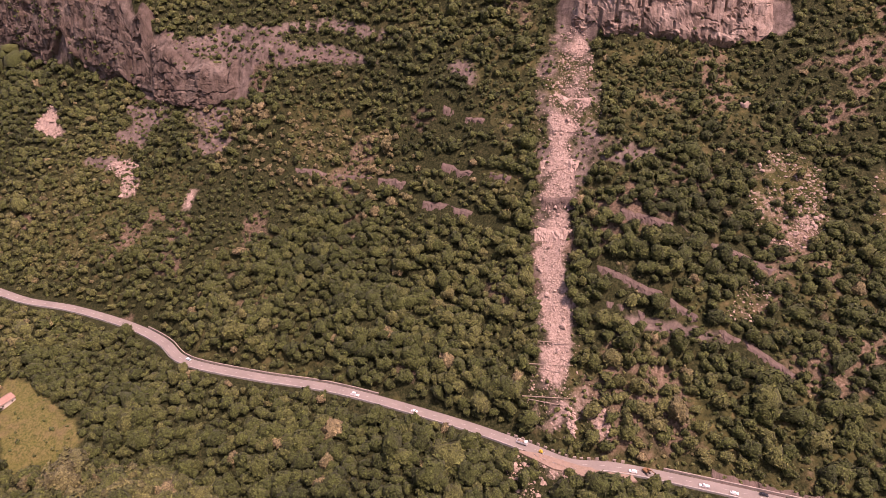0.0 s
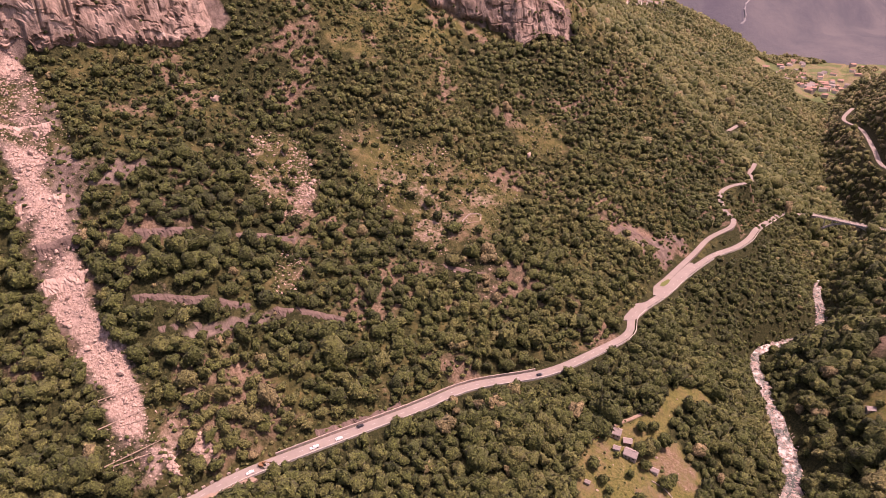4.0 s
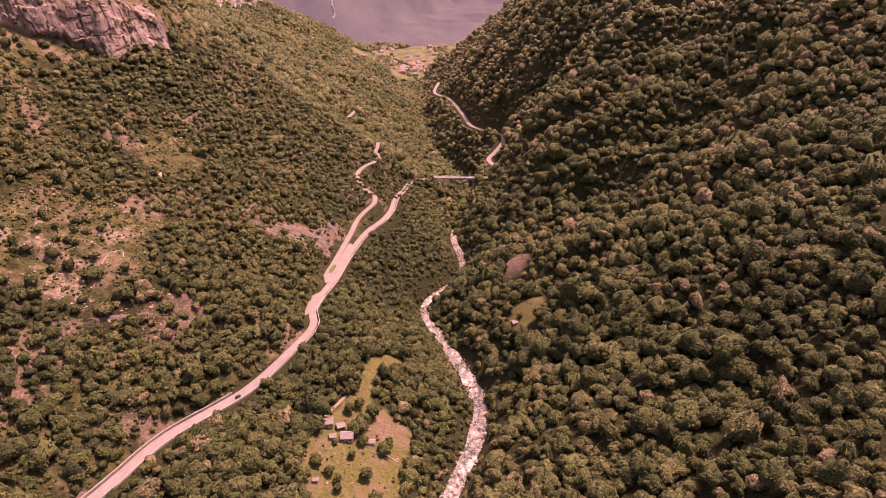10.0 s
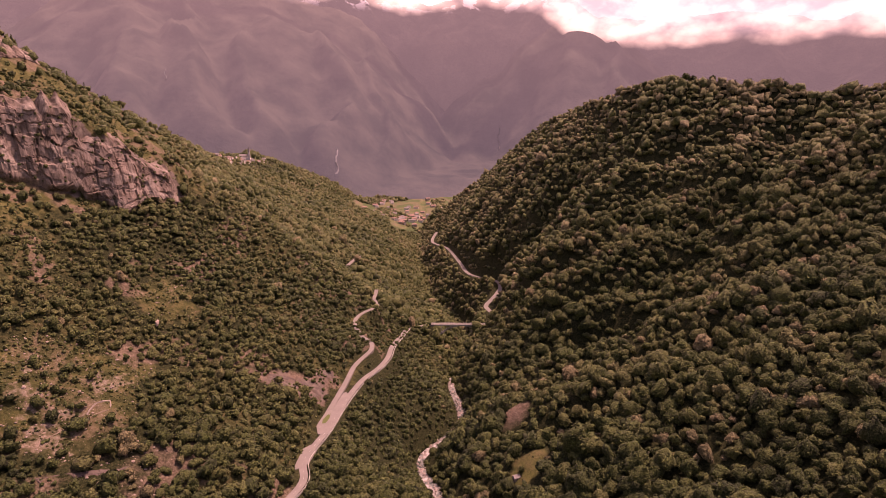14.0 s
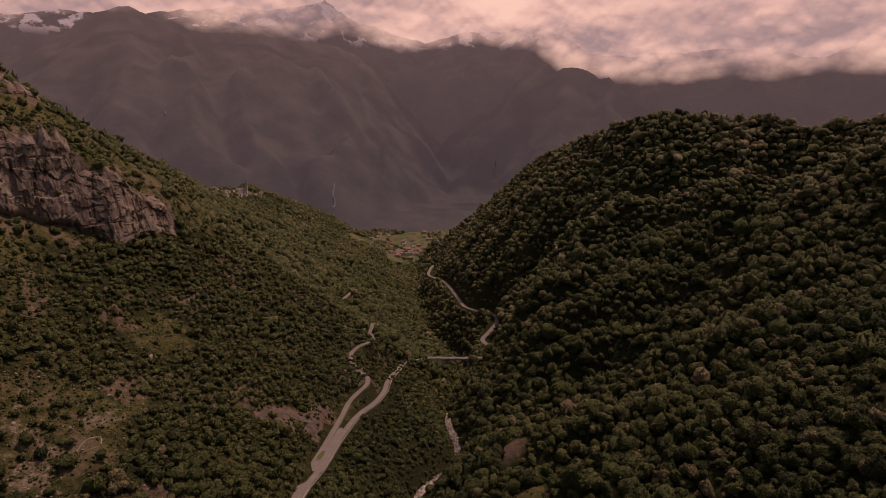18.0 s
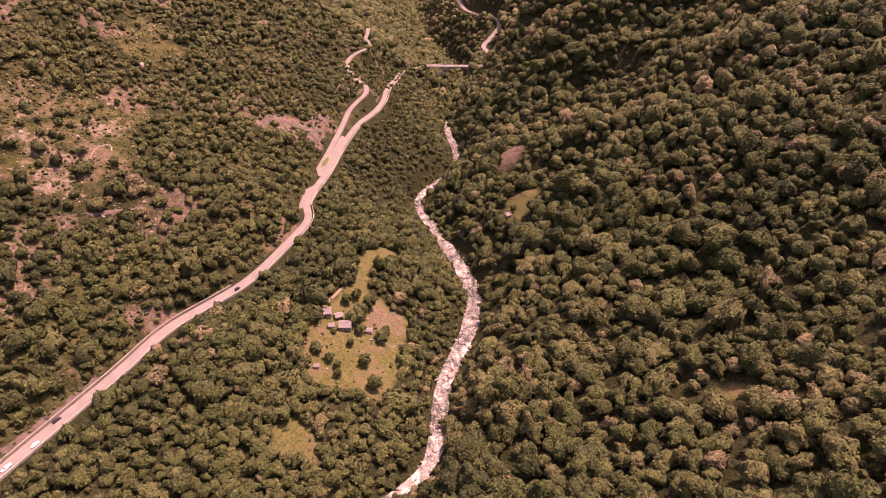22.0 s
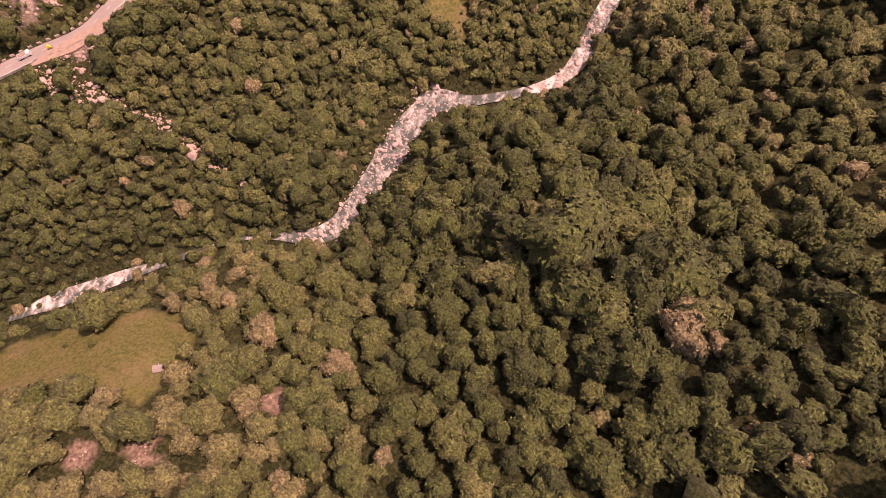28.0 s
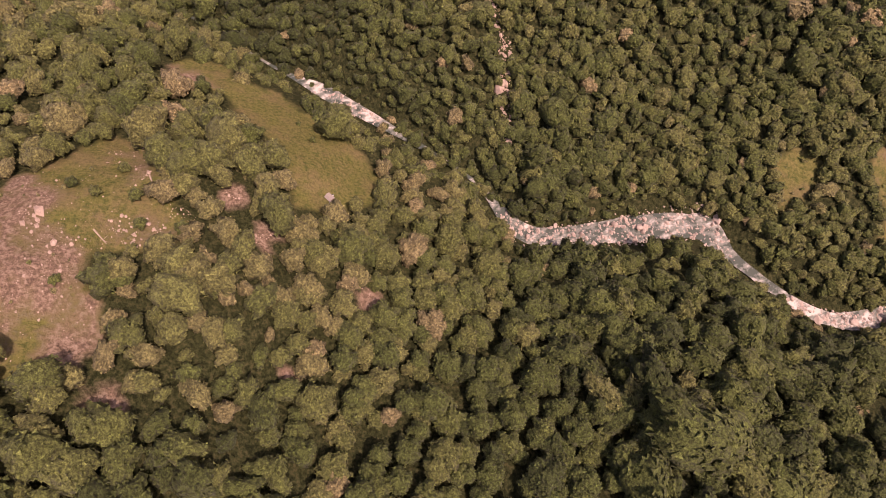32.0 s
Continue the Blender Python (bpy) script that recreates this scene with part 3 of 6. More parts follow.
GRASS = ("hut_meadow", "hamlet", "glade", "clearing", "clearing_b", "meadow", "knoll", "west_field")
OPEN = ("pasture_top", "open_a", "open_b", "open_c", "open_d", "boulders", "pasture")
BARE = ("bare_a", "bare_b", "bare_c", "bare_d", "bare_e", "bare_m", "bare_n", "bare_p", "bare_q", "bare_r", "bare_s", "bare_t", "bare_u", "bare_v", "orange")
STONY = ("slide_core", "slide_tongue", "scar", "scree_a", "scree_b", "scree_c")
ROCKY = ("slide", "ledge_a", "ledge_b", "outcrop", "roadrock", "cut")

# small openings in the wood: place and reach
BARE_SPOTS = [(-95, -45, 8), (-115, -53, 8), (-62, -11, 8), (-41, -92, 7), (-40, -45, 5), (134, 187, 11), (142, 88, 6), (-107, -70, 6), (-113, -19, 6), (-113, -26, 8), (69, 424, 17), (65, 488, 14)]


def within(x, y, names):
    hit = np.zeros(np.shape(x), bool)
    for name in names:
        hit |= inside(x, y, AREAS[name])
    return hit


def soften(a, times=1):
    for _ in range(times):
        p = np.pad(a, 1, mode="edge")
        a = (p[:-2, 1:-1] + p[2:, 1:-1] + p[1:-1, :-2] + p[1:-1, 2:] + 2 * p[1:-1, 1:-1]) / 6
    return a


def cliff_face(x, y):
    """How near a point is to one of the rock faces, 0 to 1."""
    out = np.zeros(np.shape(x))
    for (line, high, wide), reach in zip(CLIFFS, (10, 9, 8)):
        d, _ = along(x, y, [(a, b, 0) for a, b in line])
        out = np.maximum(out, 1 - ease(reach * 0.7, reach * 1.3, d + 5 * waves(x, y, 24, 31, 2)))
    return out


def ledges(x, y, z):
    """Outcrops in bands across the slope above the road, 0 to 1."""
    band = waves(x * 0.35 + y * 0.1, z * 2.2 + x * 0.3, 42, 41, 3)
    return ease(0.42, 0.62, band) * ease(-0.25, 0.25, waves(x, y, 150, 44, 2)) * ease(62, 90, z) * (inside(x, y, TOE + FAR_L)) * (1 - ease(480, 620, y))




def upland(x, y, z):
    """The open grassy shoulder round and above the northern cliff, 0 to 1."""
    return ease(150, 215, z + 22 * waves(x, y, 60, 46, 3)) * ease(430, 520, y) * inside(x, y, TOE + FAR_L) * (1 - ease(1150, 1500, y))


LEFT_SIDE = lambda x, y: inside(x, y, RIVER + FAR_L)
# ledges of bare rock across the slope, each running with the hill on its left
LEDGES = [
    [(-346, 174), (-320, 216), (-306, 243), (-283, 269)], [(-442, 66), (-414, 100), (-390, 127)], [(-416, 56), (-396, 80), (-372, 104)],
    [(-302, 153), (-287, 177)], [(-270, 210), (-256, 227), (-239, 244)], [(-233, 315), (-213, 330), (-193, 343)], [(-482, -37), (-464, 2), (-436, 48)],
    [(-478, 77), (-457, 100), (-435, 128)], [(-209, 181), (-197, 203), (-184, 229)], [(-562, -13), (-551, 11), (-541, 24)],
    [(-324, 154), (-304, 177), (-278, 204)], [(-156, 485), (-136, 498), (-119, 506)],
]
LEDGE_HIGH = [3.4, 3.2, 4, 2.6, 3, 3.2, 3.2, 3, 4.5, 4, 2.6, 4]

# ---- the ground sheet
steep = np.hypot(*np.gradient(GZ, GRID_Y, GRID_X))
cover = {k: np.zeros(GX.shape) for k in ("grass", "rock", "scree", "field", "bare")}
cover["grass"] = soften(np.maximum(within(GX, GY, GRASS).astype(float), 0.42 * ease(-0.6, 0.4, waves(GX, GY, 70, 51, 3)) * inside(GX, GY, TOE + FAR_L)), 1)
cover["grass"] = np.maximum(cover["grass"], 0.6 * upland(GX, GY, GZ))
patchy = waves(GX, GY, 16, 57, 3)
upper = within(GX, GY, ("slide_core",)) & (GX < -352)
cover["scree"] = soften(np.where(upper, ease(-0.25, 0.35, patchy), within(GX, GY, STONY).astype(float)) + 0.75 * within(GX, GY, ("gully",)) * ease(-0.1, 0.4, waves(GX, GY, 14, 52, 2)), 1)
open_land = soften(within(GX, GY, OPEN).astype(float), 2)
cover["grass"] = np.maximum(cover["grass"], 0.52 * open_land)
cover["scree"] = np.maximum(cover["scree"], 0.4 * open_land * ease(0.2, 0.7, waves(GX, GY, 18, 59, 3)))
cover["bare"] = np.maximum(0.75 * (within(GX, GY, ("knoll",)) + 0.42 * within(GX, GY, ("hamlet",))) * ease(-0.25, 0.45, waves(GX, GY, 15, 58, 3)), soften(within(GX, GY, BARE).astype(float) * (0.64 + 0.5 * patchy), 1))
cover["bare"] = np.maximum(cover["bare"], 0.36 * open_land * ease(0.2, 0.6, waves(GX, GY, 30, 56, 3)))
cover["bare"] = np.maximum(cover["bare"], 0.55 * ease(0.25, 0.6, waves(GX, GY, 34, 53, 3)) * inside(GX, GY, TOE + FAR_L))
cover["bare"] = np.maximum(cover["bare"], 0.28 * within(GX, GY, ("rocks_e",)) * ease(-0.1, 0.4, patchy))
for a, b, c in BARE_SPOTS[:5]:
    cover["bare"] = np.maximum(cover["bare"], 1 - ease(c * 0.45, c * 0.95, np.hypot(GX - a, GY - b)))
cover["bare"] = np.maximum(cover["bare"], 0.75 * within(GX, GY, ("cut",)) + 0.5 * within(GX, GY, ("yard",)))
cover["scree"] = np.maximum(cover["scree"], 0.45 * within(GX, GY, ("slide_fan", "fan_below")) * ease(-0.35, 0.25, waves(GX, GY, 12, 55, 3)))
cover["rock"] = np.maximum(np.maximum(cliff_face(GX, GY), ledges(GX, GY, GZ)), soften(within(GX, GY, ROCKY).astype(float), 1) * (0.55 + 0.4 * patchy))
cover["field"] = (ease(1780, 1860, GY) * (GZ < -78)).astype(float)
v, q = sheet(GX, GY, GZ)
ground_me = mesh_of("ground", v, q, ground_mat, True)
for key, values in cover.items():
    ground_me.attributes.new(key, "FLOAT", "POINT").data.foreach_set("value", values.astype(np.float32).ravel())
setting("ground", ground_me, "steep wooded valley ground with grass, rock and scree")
# river and roads
rp = np.array(RIVER_LINE)
wide = RIVER_WIDE * (1.02 + 0.22 * waves(rp[:, 0], rp[:, 1], 22, 4, 2)) + 0.3
keep = rp[:, 1] < 730
v, q = ribbon(rp[keep], wide[keep], [(-1, 0), (-0.5, 0), (0, 0), (0.5, 0), (1, 0)])
setting("water", mesh_of("water", v, q, water_mat, True), "foaming white mountain river over pale boulders", "river")
for nm, line, half in (("road_main", ROAD_MAIN, np.array([3.35 - 0.55 * min(max((p[1] - 300) / 80, 0), 1) for p in ROAD_MAIN])), ("road_upper", ROAD_UPPER, 2.5), ("road_far", ROAD_FAR, 3.4), ("road_hairpin", HAIRPINS[0], 3.2), ("road_hairpin", HAIRPINS[1], 3.0)):
    deep = 0.9 if "hairpin" in nm else 3.0
    v, q = ribbon(line, half, [(-1, -deep), (-1, 0), (1, 0), (1, -deep)])
    setting(nm, mesh_of("road", v, q, asphalt), "pale sunlit two-lane mountain road", "road")

# ---- far mountains and clouds
# crests as bearing and height angle from the hovering place
CREST_NEAR_L = [(-47, 0.5), (-33, 5.1), (-29.6, 7.6), (-27.6, 8.9), (-25, 9.7), (-23.3, 9.1), (-20.8, 8.3), (-17.9, 8.4), (-14.3, 8.8), (-11, 7.8), (-8.9, 7.3), (-6.9, 6.0), (-4, 3.7), (-1.4, 0.7), (0.6, -2.3)]
CREST_NEAR_R = [(1.2, -2.6), (3.8, 0.2), (6.4, 3.0), (8.4, 4.8), (11, 6.3), (13.5, 5.5), (15.9, 4.0), (18.2, 2.5), (20.2, 1.4), (26, -1.5), (36, -3.5)]
CREST_FAR = [(-58, 6.5), (-36, 8.2), (-24, 9.0), (-12, 9.8), (-9.6, 10.3), (-6.6, 8.6), (-3.8, 8.2), (-1.0, 7.6), (3.2, 8.3), (8.5, 9.0), (11.0, 7.6), (13.4, 6.2), (18, 6.4), (25, 6.8), (31, 5.6), (36, 7.2), (50, 8.0)]


def massif(bx, by, crests, far, fall, seed):
    """Mountains that fall away from their crests in ribs."""
    bz = np.full(bx.shape, -108.0)
    wx, wy = bx + 110 * waves(bx, by, 420, seed, 3), by + 110 * waves(bx, by, 420, seed + 1, 3)
    for crest in crests:
        line = [(far * math.sin(radians(b)), far * math.cos(radians(b)), 300 + far * math.tan(radians(e))) for b, e in crest]
        bz = np.maximum(bz, along(bx, by, line)[1] - fall * along(wx, wy, line)[0])
        for b, e in crest[1::2]:
            high = 300 + far * math.tan(radians(e))
            rib = [((far - k) * math.sin(radians(b + 0.002 * k)), (far - k) * math.cos(radians(b + 0.002 * k)), high - 0.52 * k) for k in (0, 400, 800, 1200)]
            bz = np.maximum(bz, along(wx, wy, rib)[1] - 20 - 0.9 * along(wx, wy, rib)[0])
    return bz + 34 * waves(bx, by, 230, seed + 2, 4) * ease(-80, 200, bz)


def far_sheet(name, near, deep, crests, far, fall, mat, seed, label, rows, foot=False):
    ang, rad = np.meshgrid(np.radians(np.linspace(-60, 54, 320)), np.linspace(0, 1, rows))
    dist = near + deep * rad
    bx, by = dist * np.sin(ang), dist * np.cos(ang)
    bz = np.where(rad == 0, -115, np.maximum(massif(bx, by, crests, far, fall, seed), -112 + (foot and 0.25 * np.minimum(dist - near, 260) + 14 * waves(bx, by, 120, seed + 5, 3))))
    v, q = sheet(bx, by, bz)
    setting(name, mesh_of(name, v, q[:, ::-1], mat, True), label, "mountains")


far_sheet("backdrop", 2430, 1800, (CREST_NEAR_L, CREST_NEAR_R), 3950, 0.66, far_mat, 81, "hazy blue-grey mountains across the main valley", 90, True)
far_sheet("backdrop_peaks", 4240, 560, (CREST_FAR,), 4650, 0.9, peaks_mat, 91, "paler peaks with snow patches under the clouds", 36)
ang, rad = np.meshgrid(np.radians(np.linspace(-75, 75, 60)), np.linspace(0, 1, 20))
v, q = sheet(4860 * np.sin(ang), 4860 * np.cos(ang), -200 + 2600 * rad)
v = v * np.where(np.linalg.norm(v, axis=1) > 4880, 4880 / np.linalg.norm(v, axis=1), 1)[:, None]
setting("backdrop_clouds", mesh_of("clouds", v, q, cloud_mat, True), "bright bank of cumulus cloud over the peaks", "clouds")
# a lower bank that hangs before the peaks
foot_line = [(-60, 6.5), (-33, 6.8), (-28, 8.2), (-22, 8.0), (-12, 6.6), (-8, 7.4), (-3, 6.4), (4, 6.8), (9, 6.0), (12, 3.8), (20, 3.4), (34, 3.6), (60, 3.5)]
ang, rad = np.meshgrid(np.linspace(-60, 60, 90), np.linspace(0, 1, 26))
lift = np.radians(np.interp(ang, [b for b, _ in foot_line], [e for _, e in foot_line]) + 9 * rad ** 1.5)
v, q = sheet(3790 * np.sin(np.radians(ang)), 3790 * np.cos(np.radians(ang)), 300 + 3790 * np.tan(lift))
me = mesh_of("low_clouds", v, q, low_cloud_mat, True)
rise = ease(0, 0.5, rad) * (1 - ease(0.7, 1.0, rad))
me.attributes.new("rise", "FLOAT", "POINT").data.foreach_set("value", rise.astype(np.float32).ravel())
setting("backdrop_low_clouds", me, "ragged foot of the cloud bank hanging over the peaks", "clouds")


# ---- crags: rock faces of slabs and pillars standing before the slope
def chance(a, b, seed):
    h = np.sin(a * 91.7 + b * 47.3 + seed * 13.1) * 9631.7
    return h - np.floor(h)


def slabs(u, v, wide, high, seed):
    """Steps of broken rock: one value for each slab."""
    row = np.floor(v / high + 0.35 * waves(u, v, wide * 3, seed, 2))
    col = np.floor(u / wide + chance(row, 3.0, seed) * 7 + 0.3 * waves(u + 9, v, wide * 2, seed + 1, 2))
    return chance(col, row, seed)


def crag(name, label, line, foot, head, seed, depth, step, mat, rise=0.0, cap=0.0):
    """A rock face along a line; a great cliff also has a cap that runs back to the slope above."""
    p = np.array(spline([(*q, 0) for q in line], step))[:, :2]
    t = np.gradient(p, axis=0)
    t /= np.linalg.norm(t, axis=1)[:, None]
    n = np.stack([t[:, 1], -t[:, 0]], -1)
    along_it = np.arange(len(p)) * step
    foot = foot * (1 + 0.35 * waves(along_it, 0 * along_it, depth * 5, seed, 2))
    head = head * (1 + 0.45 * waves(along_it, 0 * along_it + 50, depth * 6, seed, 2))
    low = at(*(p + n * foot[:, None]).T) - 1.5
    high = at(*(p - n * np.maximum(head, cap)[:, None]).T) + rise
    if depth > 2:
        whole = along_it[-1]
        part_way = ease(0, whole * 0.16, along_it) * (1 - ease(whole * 0.7, whole, along_it))
        high = low + (high - low) * (0.85 + 0.15 * part_way) * (1 + 0.16 * waves(along_it, 0 * along_it, depth * 3, seed + 40, 3))
    foot, head = foot[:, None], head[:, None]
    rows = max(5, int((high - low).max() / step))
    h = np.linspace(0, 1, rows)[None]
    z = low[:, None] + (high - low)[:, None] * h
    s = np.concatenate([[0], np.cumsum(np.linalg.norm(np.diff(p, axis=0), axis=1))])[:, None]
    wide = 1.7 if depth > 2 else 1.0
    d = depth * (0.9 * slabs(s, z, depth * 2.2 * wide, depth * 3.6 * wide, seed) + 0.4 * slabs(s, z, depth * 0.8 * wide, depth * 1.3 * wide, seed + 5) + 0.18 * slabs(s, z, depth * 0.4 * wide, depth * 0.6 * wide, seed + 6) + 0.4 * waves(s + 0 * z, z, depth * 5, seed + 9, 3)) + 0.25 * depth
    d = d - 0.6 * depth * (np.abs(waves(s + 0 * z, z * 0.22, depth * 2.4, seed + 14, 2)) < 0.07) - 0.4 * depth * (np.abs(waves(s * 0.3, z, depth * 2.2, seed + 15, 2)) < 0.06)
    ends = ease(0, depth * 2.5, s) * (1 - ease(s.max() - depth * 2.5, s.max(), s)) * ease(-0.02, 0.12, h) * (1 - 0.8 * ease(0.85, 1.0, h))
    ends = ends * (ease(-0.45, 0.0, waves(s + 0 * z, 0 * z, depth * 7, seed + 30, 2)) if depth < 2 else 1)
    d = d * ends - depth * 0.9 * (1 - ends)
    reach = foot * (1 - h) - head * h + d
    x, y = p[:, 0, None] + n[:, 0, None] * reach, p[:, 1, None] + n[:, 1, None] * reach
    z = z + 0.25 * depth * waves(s + 0 * z, z, depth, seed + 4, 2)
    if cap:
        back = p - n * (cap + 3)
        x, y, z = np.c_[x, back[:, 0]], np.c_[y, back[:, 1]], np.c_[z, at(*back.T) - 0.4]
    v, q = sheet(x, y, z)
    return setting(name, mesh_of(name, v, q[:, ::-1], mat), label, "cliff")


crag("cliff_upper", "tall pale fractured rock cliff above the landslide", CLIFFS[0][0], 10, 7, 3, 3.8, 1.3, rock_mat, 2, 13)
crag("cliff_north", "high reddish-grey rock wall with ledges and shrubs", CLIFFS[1][0], 14, 5, 7, 4.4, 1.3, dark_rock_mat, 1, 16)
crag("cliff_west", "dark weathered cliff broken by trees", CLIFFS[2][0], 10, 6, 12, 4.2, 1.6, darker_rock_mat, 1, 13)
for k, (line, high) in enumerate(zip(LEDGES, LEDGE_HIGH)):
    crag("rock_ledge", "low band of bare layered rock across the slope", line, high * 0.7, high * 0.5, 20 + k, 1.1, 0.9, ledge_mat, high * 0.2)
for k, line in enumerate(([(-396, 136), (-383, 162)], [(-378, 130), (-364, 156)], [(-362, 124), (-348, 146)], [(-412, 148), (-402, 168)], [(-440, 160), (-425, 186)])):
    crag("slide_step", "pale bedrock step bared by the landslide", line, 3.2, 2.4, 90 + k, 1.3, 0.8, ledge_mat if k % 2 else scree_mat, 1.4)
crag("rock_brow", "broken rock brow under the ridge", [(-460, 655), (-452, 690), (-440, 730)], 8, 8, 61, 3.2, 1.7, rock_mat, 4)

# ---- woods: domed crowns of rounded heads with leaf tufts, in several builds and grades of detail
def icosahedron():
    g = (1 + 5 ** 0.5) / 2
    v = np.array([(-1, g, 0), (1, g, 0), (-1, -g, 0), (1, -g, 0), (0, -1, g), (0, 1, g), (0, -1, -g), (0, 1, -g), (g, 0, -1), (g, 0, 1), (-g, 0, -1), (-g, 0, 1)], float)
    f = np.array([(0, 11, 5), (0, 5, 1), (0, 1, 7), (0, 7, 10), (0, 10, 11), (1, 5, 9), (5, 11, 4), (11, 10, 2), (10, 7, 6), (7, 1, 8),
                  (3, 9, 4), (3, 4, 2), (3, 2, 6), (3, 6, 8), (3, 8, 9), (4, 9, 5), (2, 4, 11), (6, 2, 10), (8, 6, 7), (9, 8, 1)])
    return v / np.linalg.norm(v[0]), f


def octahedron():
    v = np.array([(1, 0, 0), (-1, 0, 0), (0, 1, 0), (0, -1, 0), (0, 0, 1), (0, 0, -1)], float)
    return v, np.array([(0, 2, 4), (2, 1, 4), (1, 3, 4), (3, 0, 4), (2, 0, 5), (1, 2, 5), (3, 1, 5), (0, 3, 5)])


ICO, OCT = icosahedron(), octahedron()


@functools.lru_cache(None)
def geodesic(n):
    """A ball of triangles, each face of an icosahedron cut n times along its edges."""
    v, f, seen, out = [], [], {}, ICO
    for a, b, c in out[1]:
        rows = {}
        for i in range(n + 1):
            for j in range(n + 1 - i):
                p = (out[0][a] * (n - i - j) + out[0][b] * i + out[0][c] * j) / n
                p = p / np.linalg.norm(p)
                key = tuple(np.round(p, 5))
                if key not in seen:
                    seen[key] = len(v)
                    v.append(p)
                rows[i, j] = seen[key]
        for i in range(n):
            for j in range(n - i):
                f.append((rows[i, j], rows[i + 1, j], rows[i, j + 1]))
                if i + j < n - 1:
                    f.append((rows[i + 1, j], rows[i + 1, j + 1], rows[i, j + 1]))
    return np.array(v), np.array(f)


def crown_shape(rng, heads, tufts, size, fine=4, tall=0.85):
    """Vertices, triangles and head shades of a crown of radius 1: a dome of rounded heads, its foot near z = 0."""
    v, f = geodesic(fine)
    turn = Euler(rng.uniform(0, 6.28, 3)).to_matrix()
    v = v @ np.array(turn).T
    centres, radii = [np.zeros(3)], [rng.uniform(0.50, 0.60)]
    for n in range(heads):
        up = 1 - 1.15 * (n + rng.uniform(0.2, 0.8)) / heads
        a, flat = n * 2.4 + rng.uniform(-0.5, 0.5), math.sqrt(max(1 - up * up, 0))
        k = rng.uniform(0.46, 0.80)
        centres.append(np.array([flat * k * math.cos(a), flat * k * math.sin(a), up * k]))
        radii.append(rng.uniform(0.65, 1.1) * 1.2 / math.sqrt(heads + 2))
    centres, radii = np.array(centres), np.array(radii)
    dot = v @ centres.T
    inner = radii ** 2 - (centres ** 2).sum(1) + dot ** 2
    reach = np.where(inner > 0, dot + np.sqrt(np.maximum(inner, 0)), 0)
    best = reach.argmax(1)
    shade = rng.uniform(0, 1, heads + 1)[best]
    p = v * (reach.max(1) * rng.uniform(0.94, 1.05, len(v)))[:, None] * (1, 1, tall) + (0, 0, 0.42)
    f = f[v[f][:, :, 2].mean(1) > -0.3]
    kept = np.unique(f)
    where = np.zeros(len(v), int)
    where[kept] = np.arange(len(kept))
    p, f, shade, out = p[kept], where[f], shade[kept], v[kept]
    verts, faces, shades, count = [p], [f], [shade], len(p)
    tri = p[f]
    area = np.linalg.norm(np.cross(tri[:, 1] - tri[:, 0], tri[:, 2] - tri[:, 0]), axis=1)
    for k in rng.choice(len(f), tufts, p=area / area.sum()):
        w = rng.dirichlet((1, 1, 1))
        spot, face = w @ tri[k], w @ out[f[k]]
        d = face + rng.normal(size=3) * 0.5 + (0, 0, 0.3)
        d /= np.linalg.norm(d)
        e = np.cross(d, rng.normal(size=3))
        e /= np.linalg.norm(e) + 1e-9
        g, s, a = np.cross(d, e), size * rng.uniform(0.6, 1.25), rng.uniform(0, 6.28)
        spot = spot + face * rng.uniform(0.0, 0.10)
        verts.append(np.array([spot + s * (math.cos(a + b) * e + math.sin(a + b) * g) * q for b, q in ((0, 1.0), (2.0, 0.85), (4.1, 1.1))]))
        faces.append(np.array([(count, count + 1, count + 2)]))
        shades.append(np.full(3, rng.uniform(-0.6, 2.1)))
        count += 3
    return np.concatenate(verts), np.concatenate(faces), np.concatenate(shades)


def grow(name, label, shapes, x, y, z, r, tone, rng, squash=(0.9, 1.45)):
    """One stuff object of many crowns: shapes are set at the places, turned and sized."""
    kind, turn, high = rng.integers(len(shapes), size=len(x)), rng.uniform(0, 6.28, len(x)), rng.uniform(*squash, len(x))
    vs, fs, ts, ss, count = [], [], [], [], 0
    for k, (sv, sf, sp) in enumerate(shapes):
        m = np.nonzero(kind == k)[0]
        if not len(m):
            continue
        c, s = np.cos(turn[m])[:, None], np.sin(turn[m])[:, None]
        long = rng.uniform(0.78, 1.28, len(m))[:, None]
        lean = rng.normal(0, 0.12, (2, len(m), 1))
        ux, uy, uz = sv[:, 0] * long, sv[:, 1] / long, sv[None, :, 2]
        px = (ux * c - uy * s + lean[0] * uz) * r[m, None] + x[m, None]
        py = (ux * s + uy * c + lean[1] * uz) * r[m, None] + y[m, None]
        pz = uz * (r * high)[m, None] + z[m, None]
        vs.append(np.stack([px, py, pz], -1).reshape(-1, 3))
        fs.append((sf[None] + (count + np.arange(len(m)) * len(sv))[:, None, None]).reshape(-1, 3))
        ts.append(np.repeat(tone[m], len(sv)))
        ss.append(np.tile(sp, len(m)))
        count += len(m) * len(sv)
    me = mesh_of(name, np.concatenate(vs), np.concatenate(fs), leaves, True)
    me.attributes.new("tone", "FLOAT", "POINT").data.foreach_set("value", np.concatenate(ts).astype(np.float32))
    me.attributes.new("head", "FLOAT", "POINT").data.foreach_set("value", np.concatenate(ss).astype(np.float32))
    return tagged(new(name, me), label, "trees", kind="stuff")


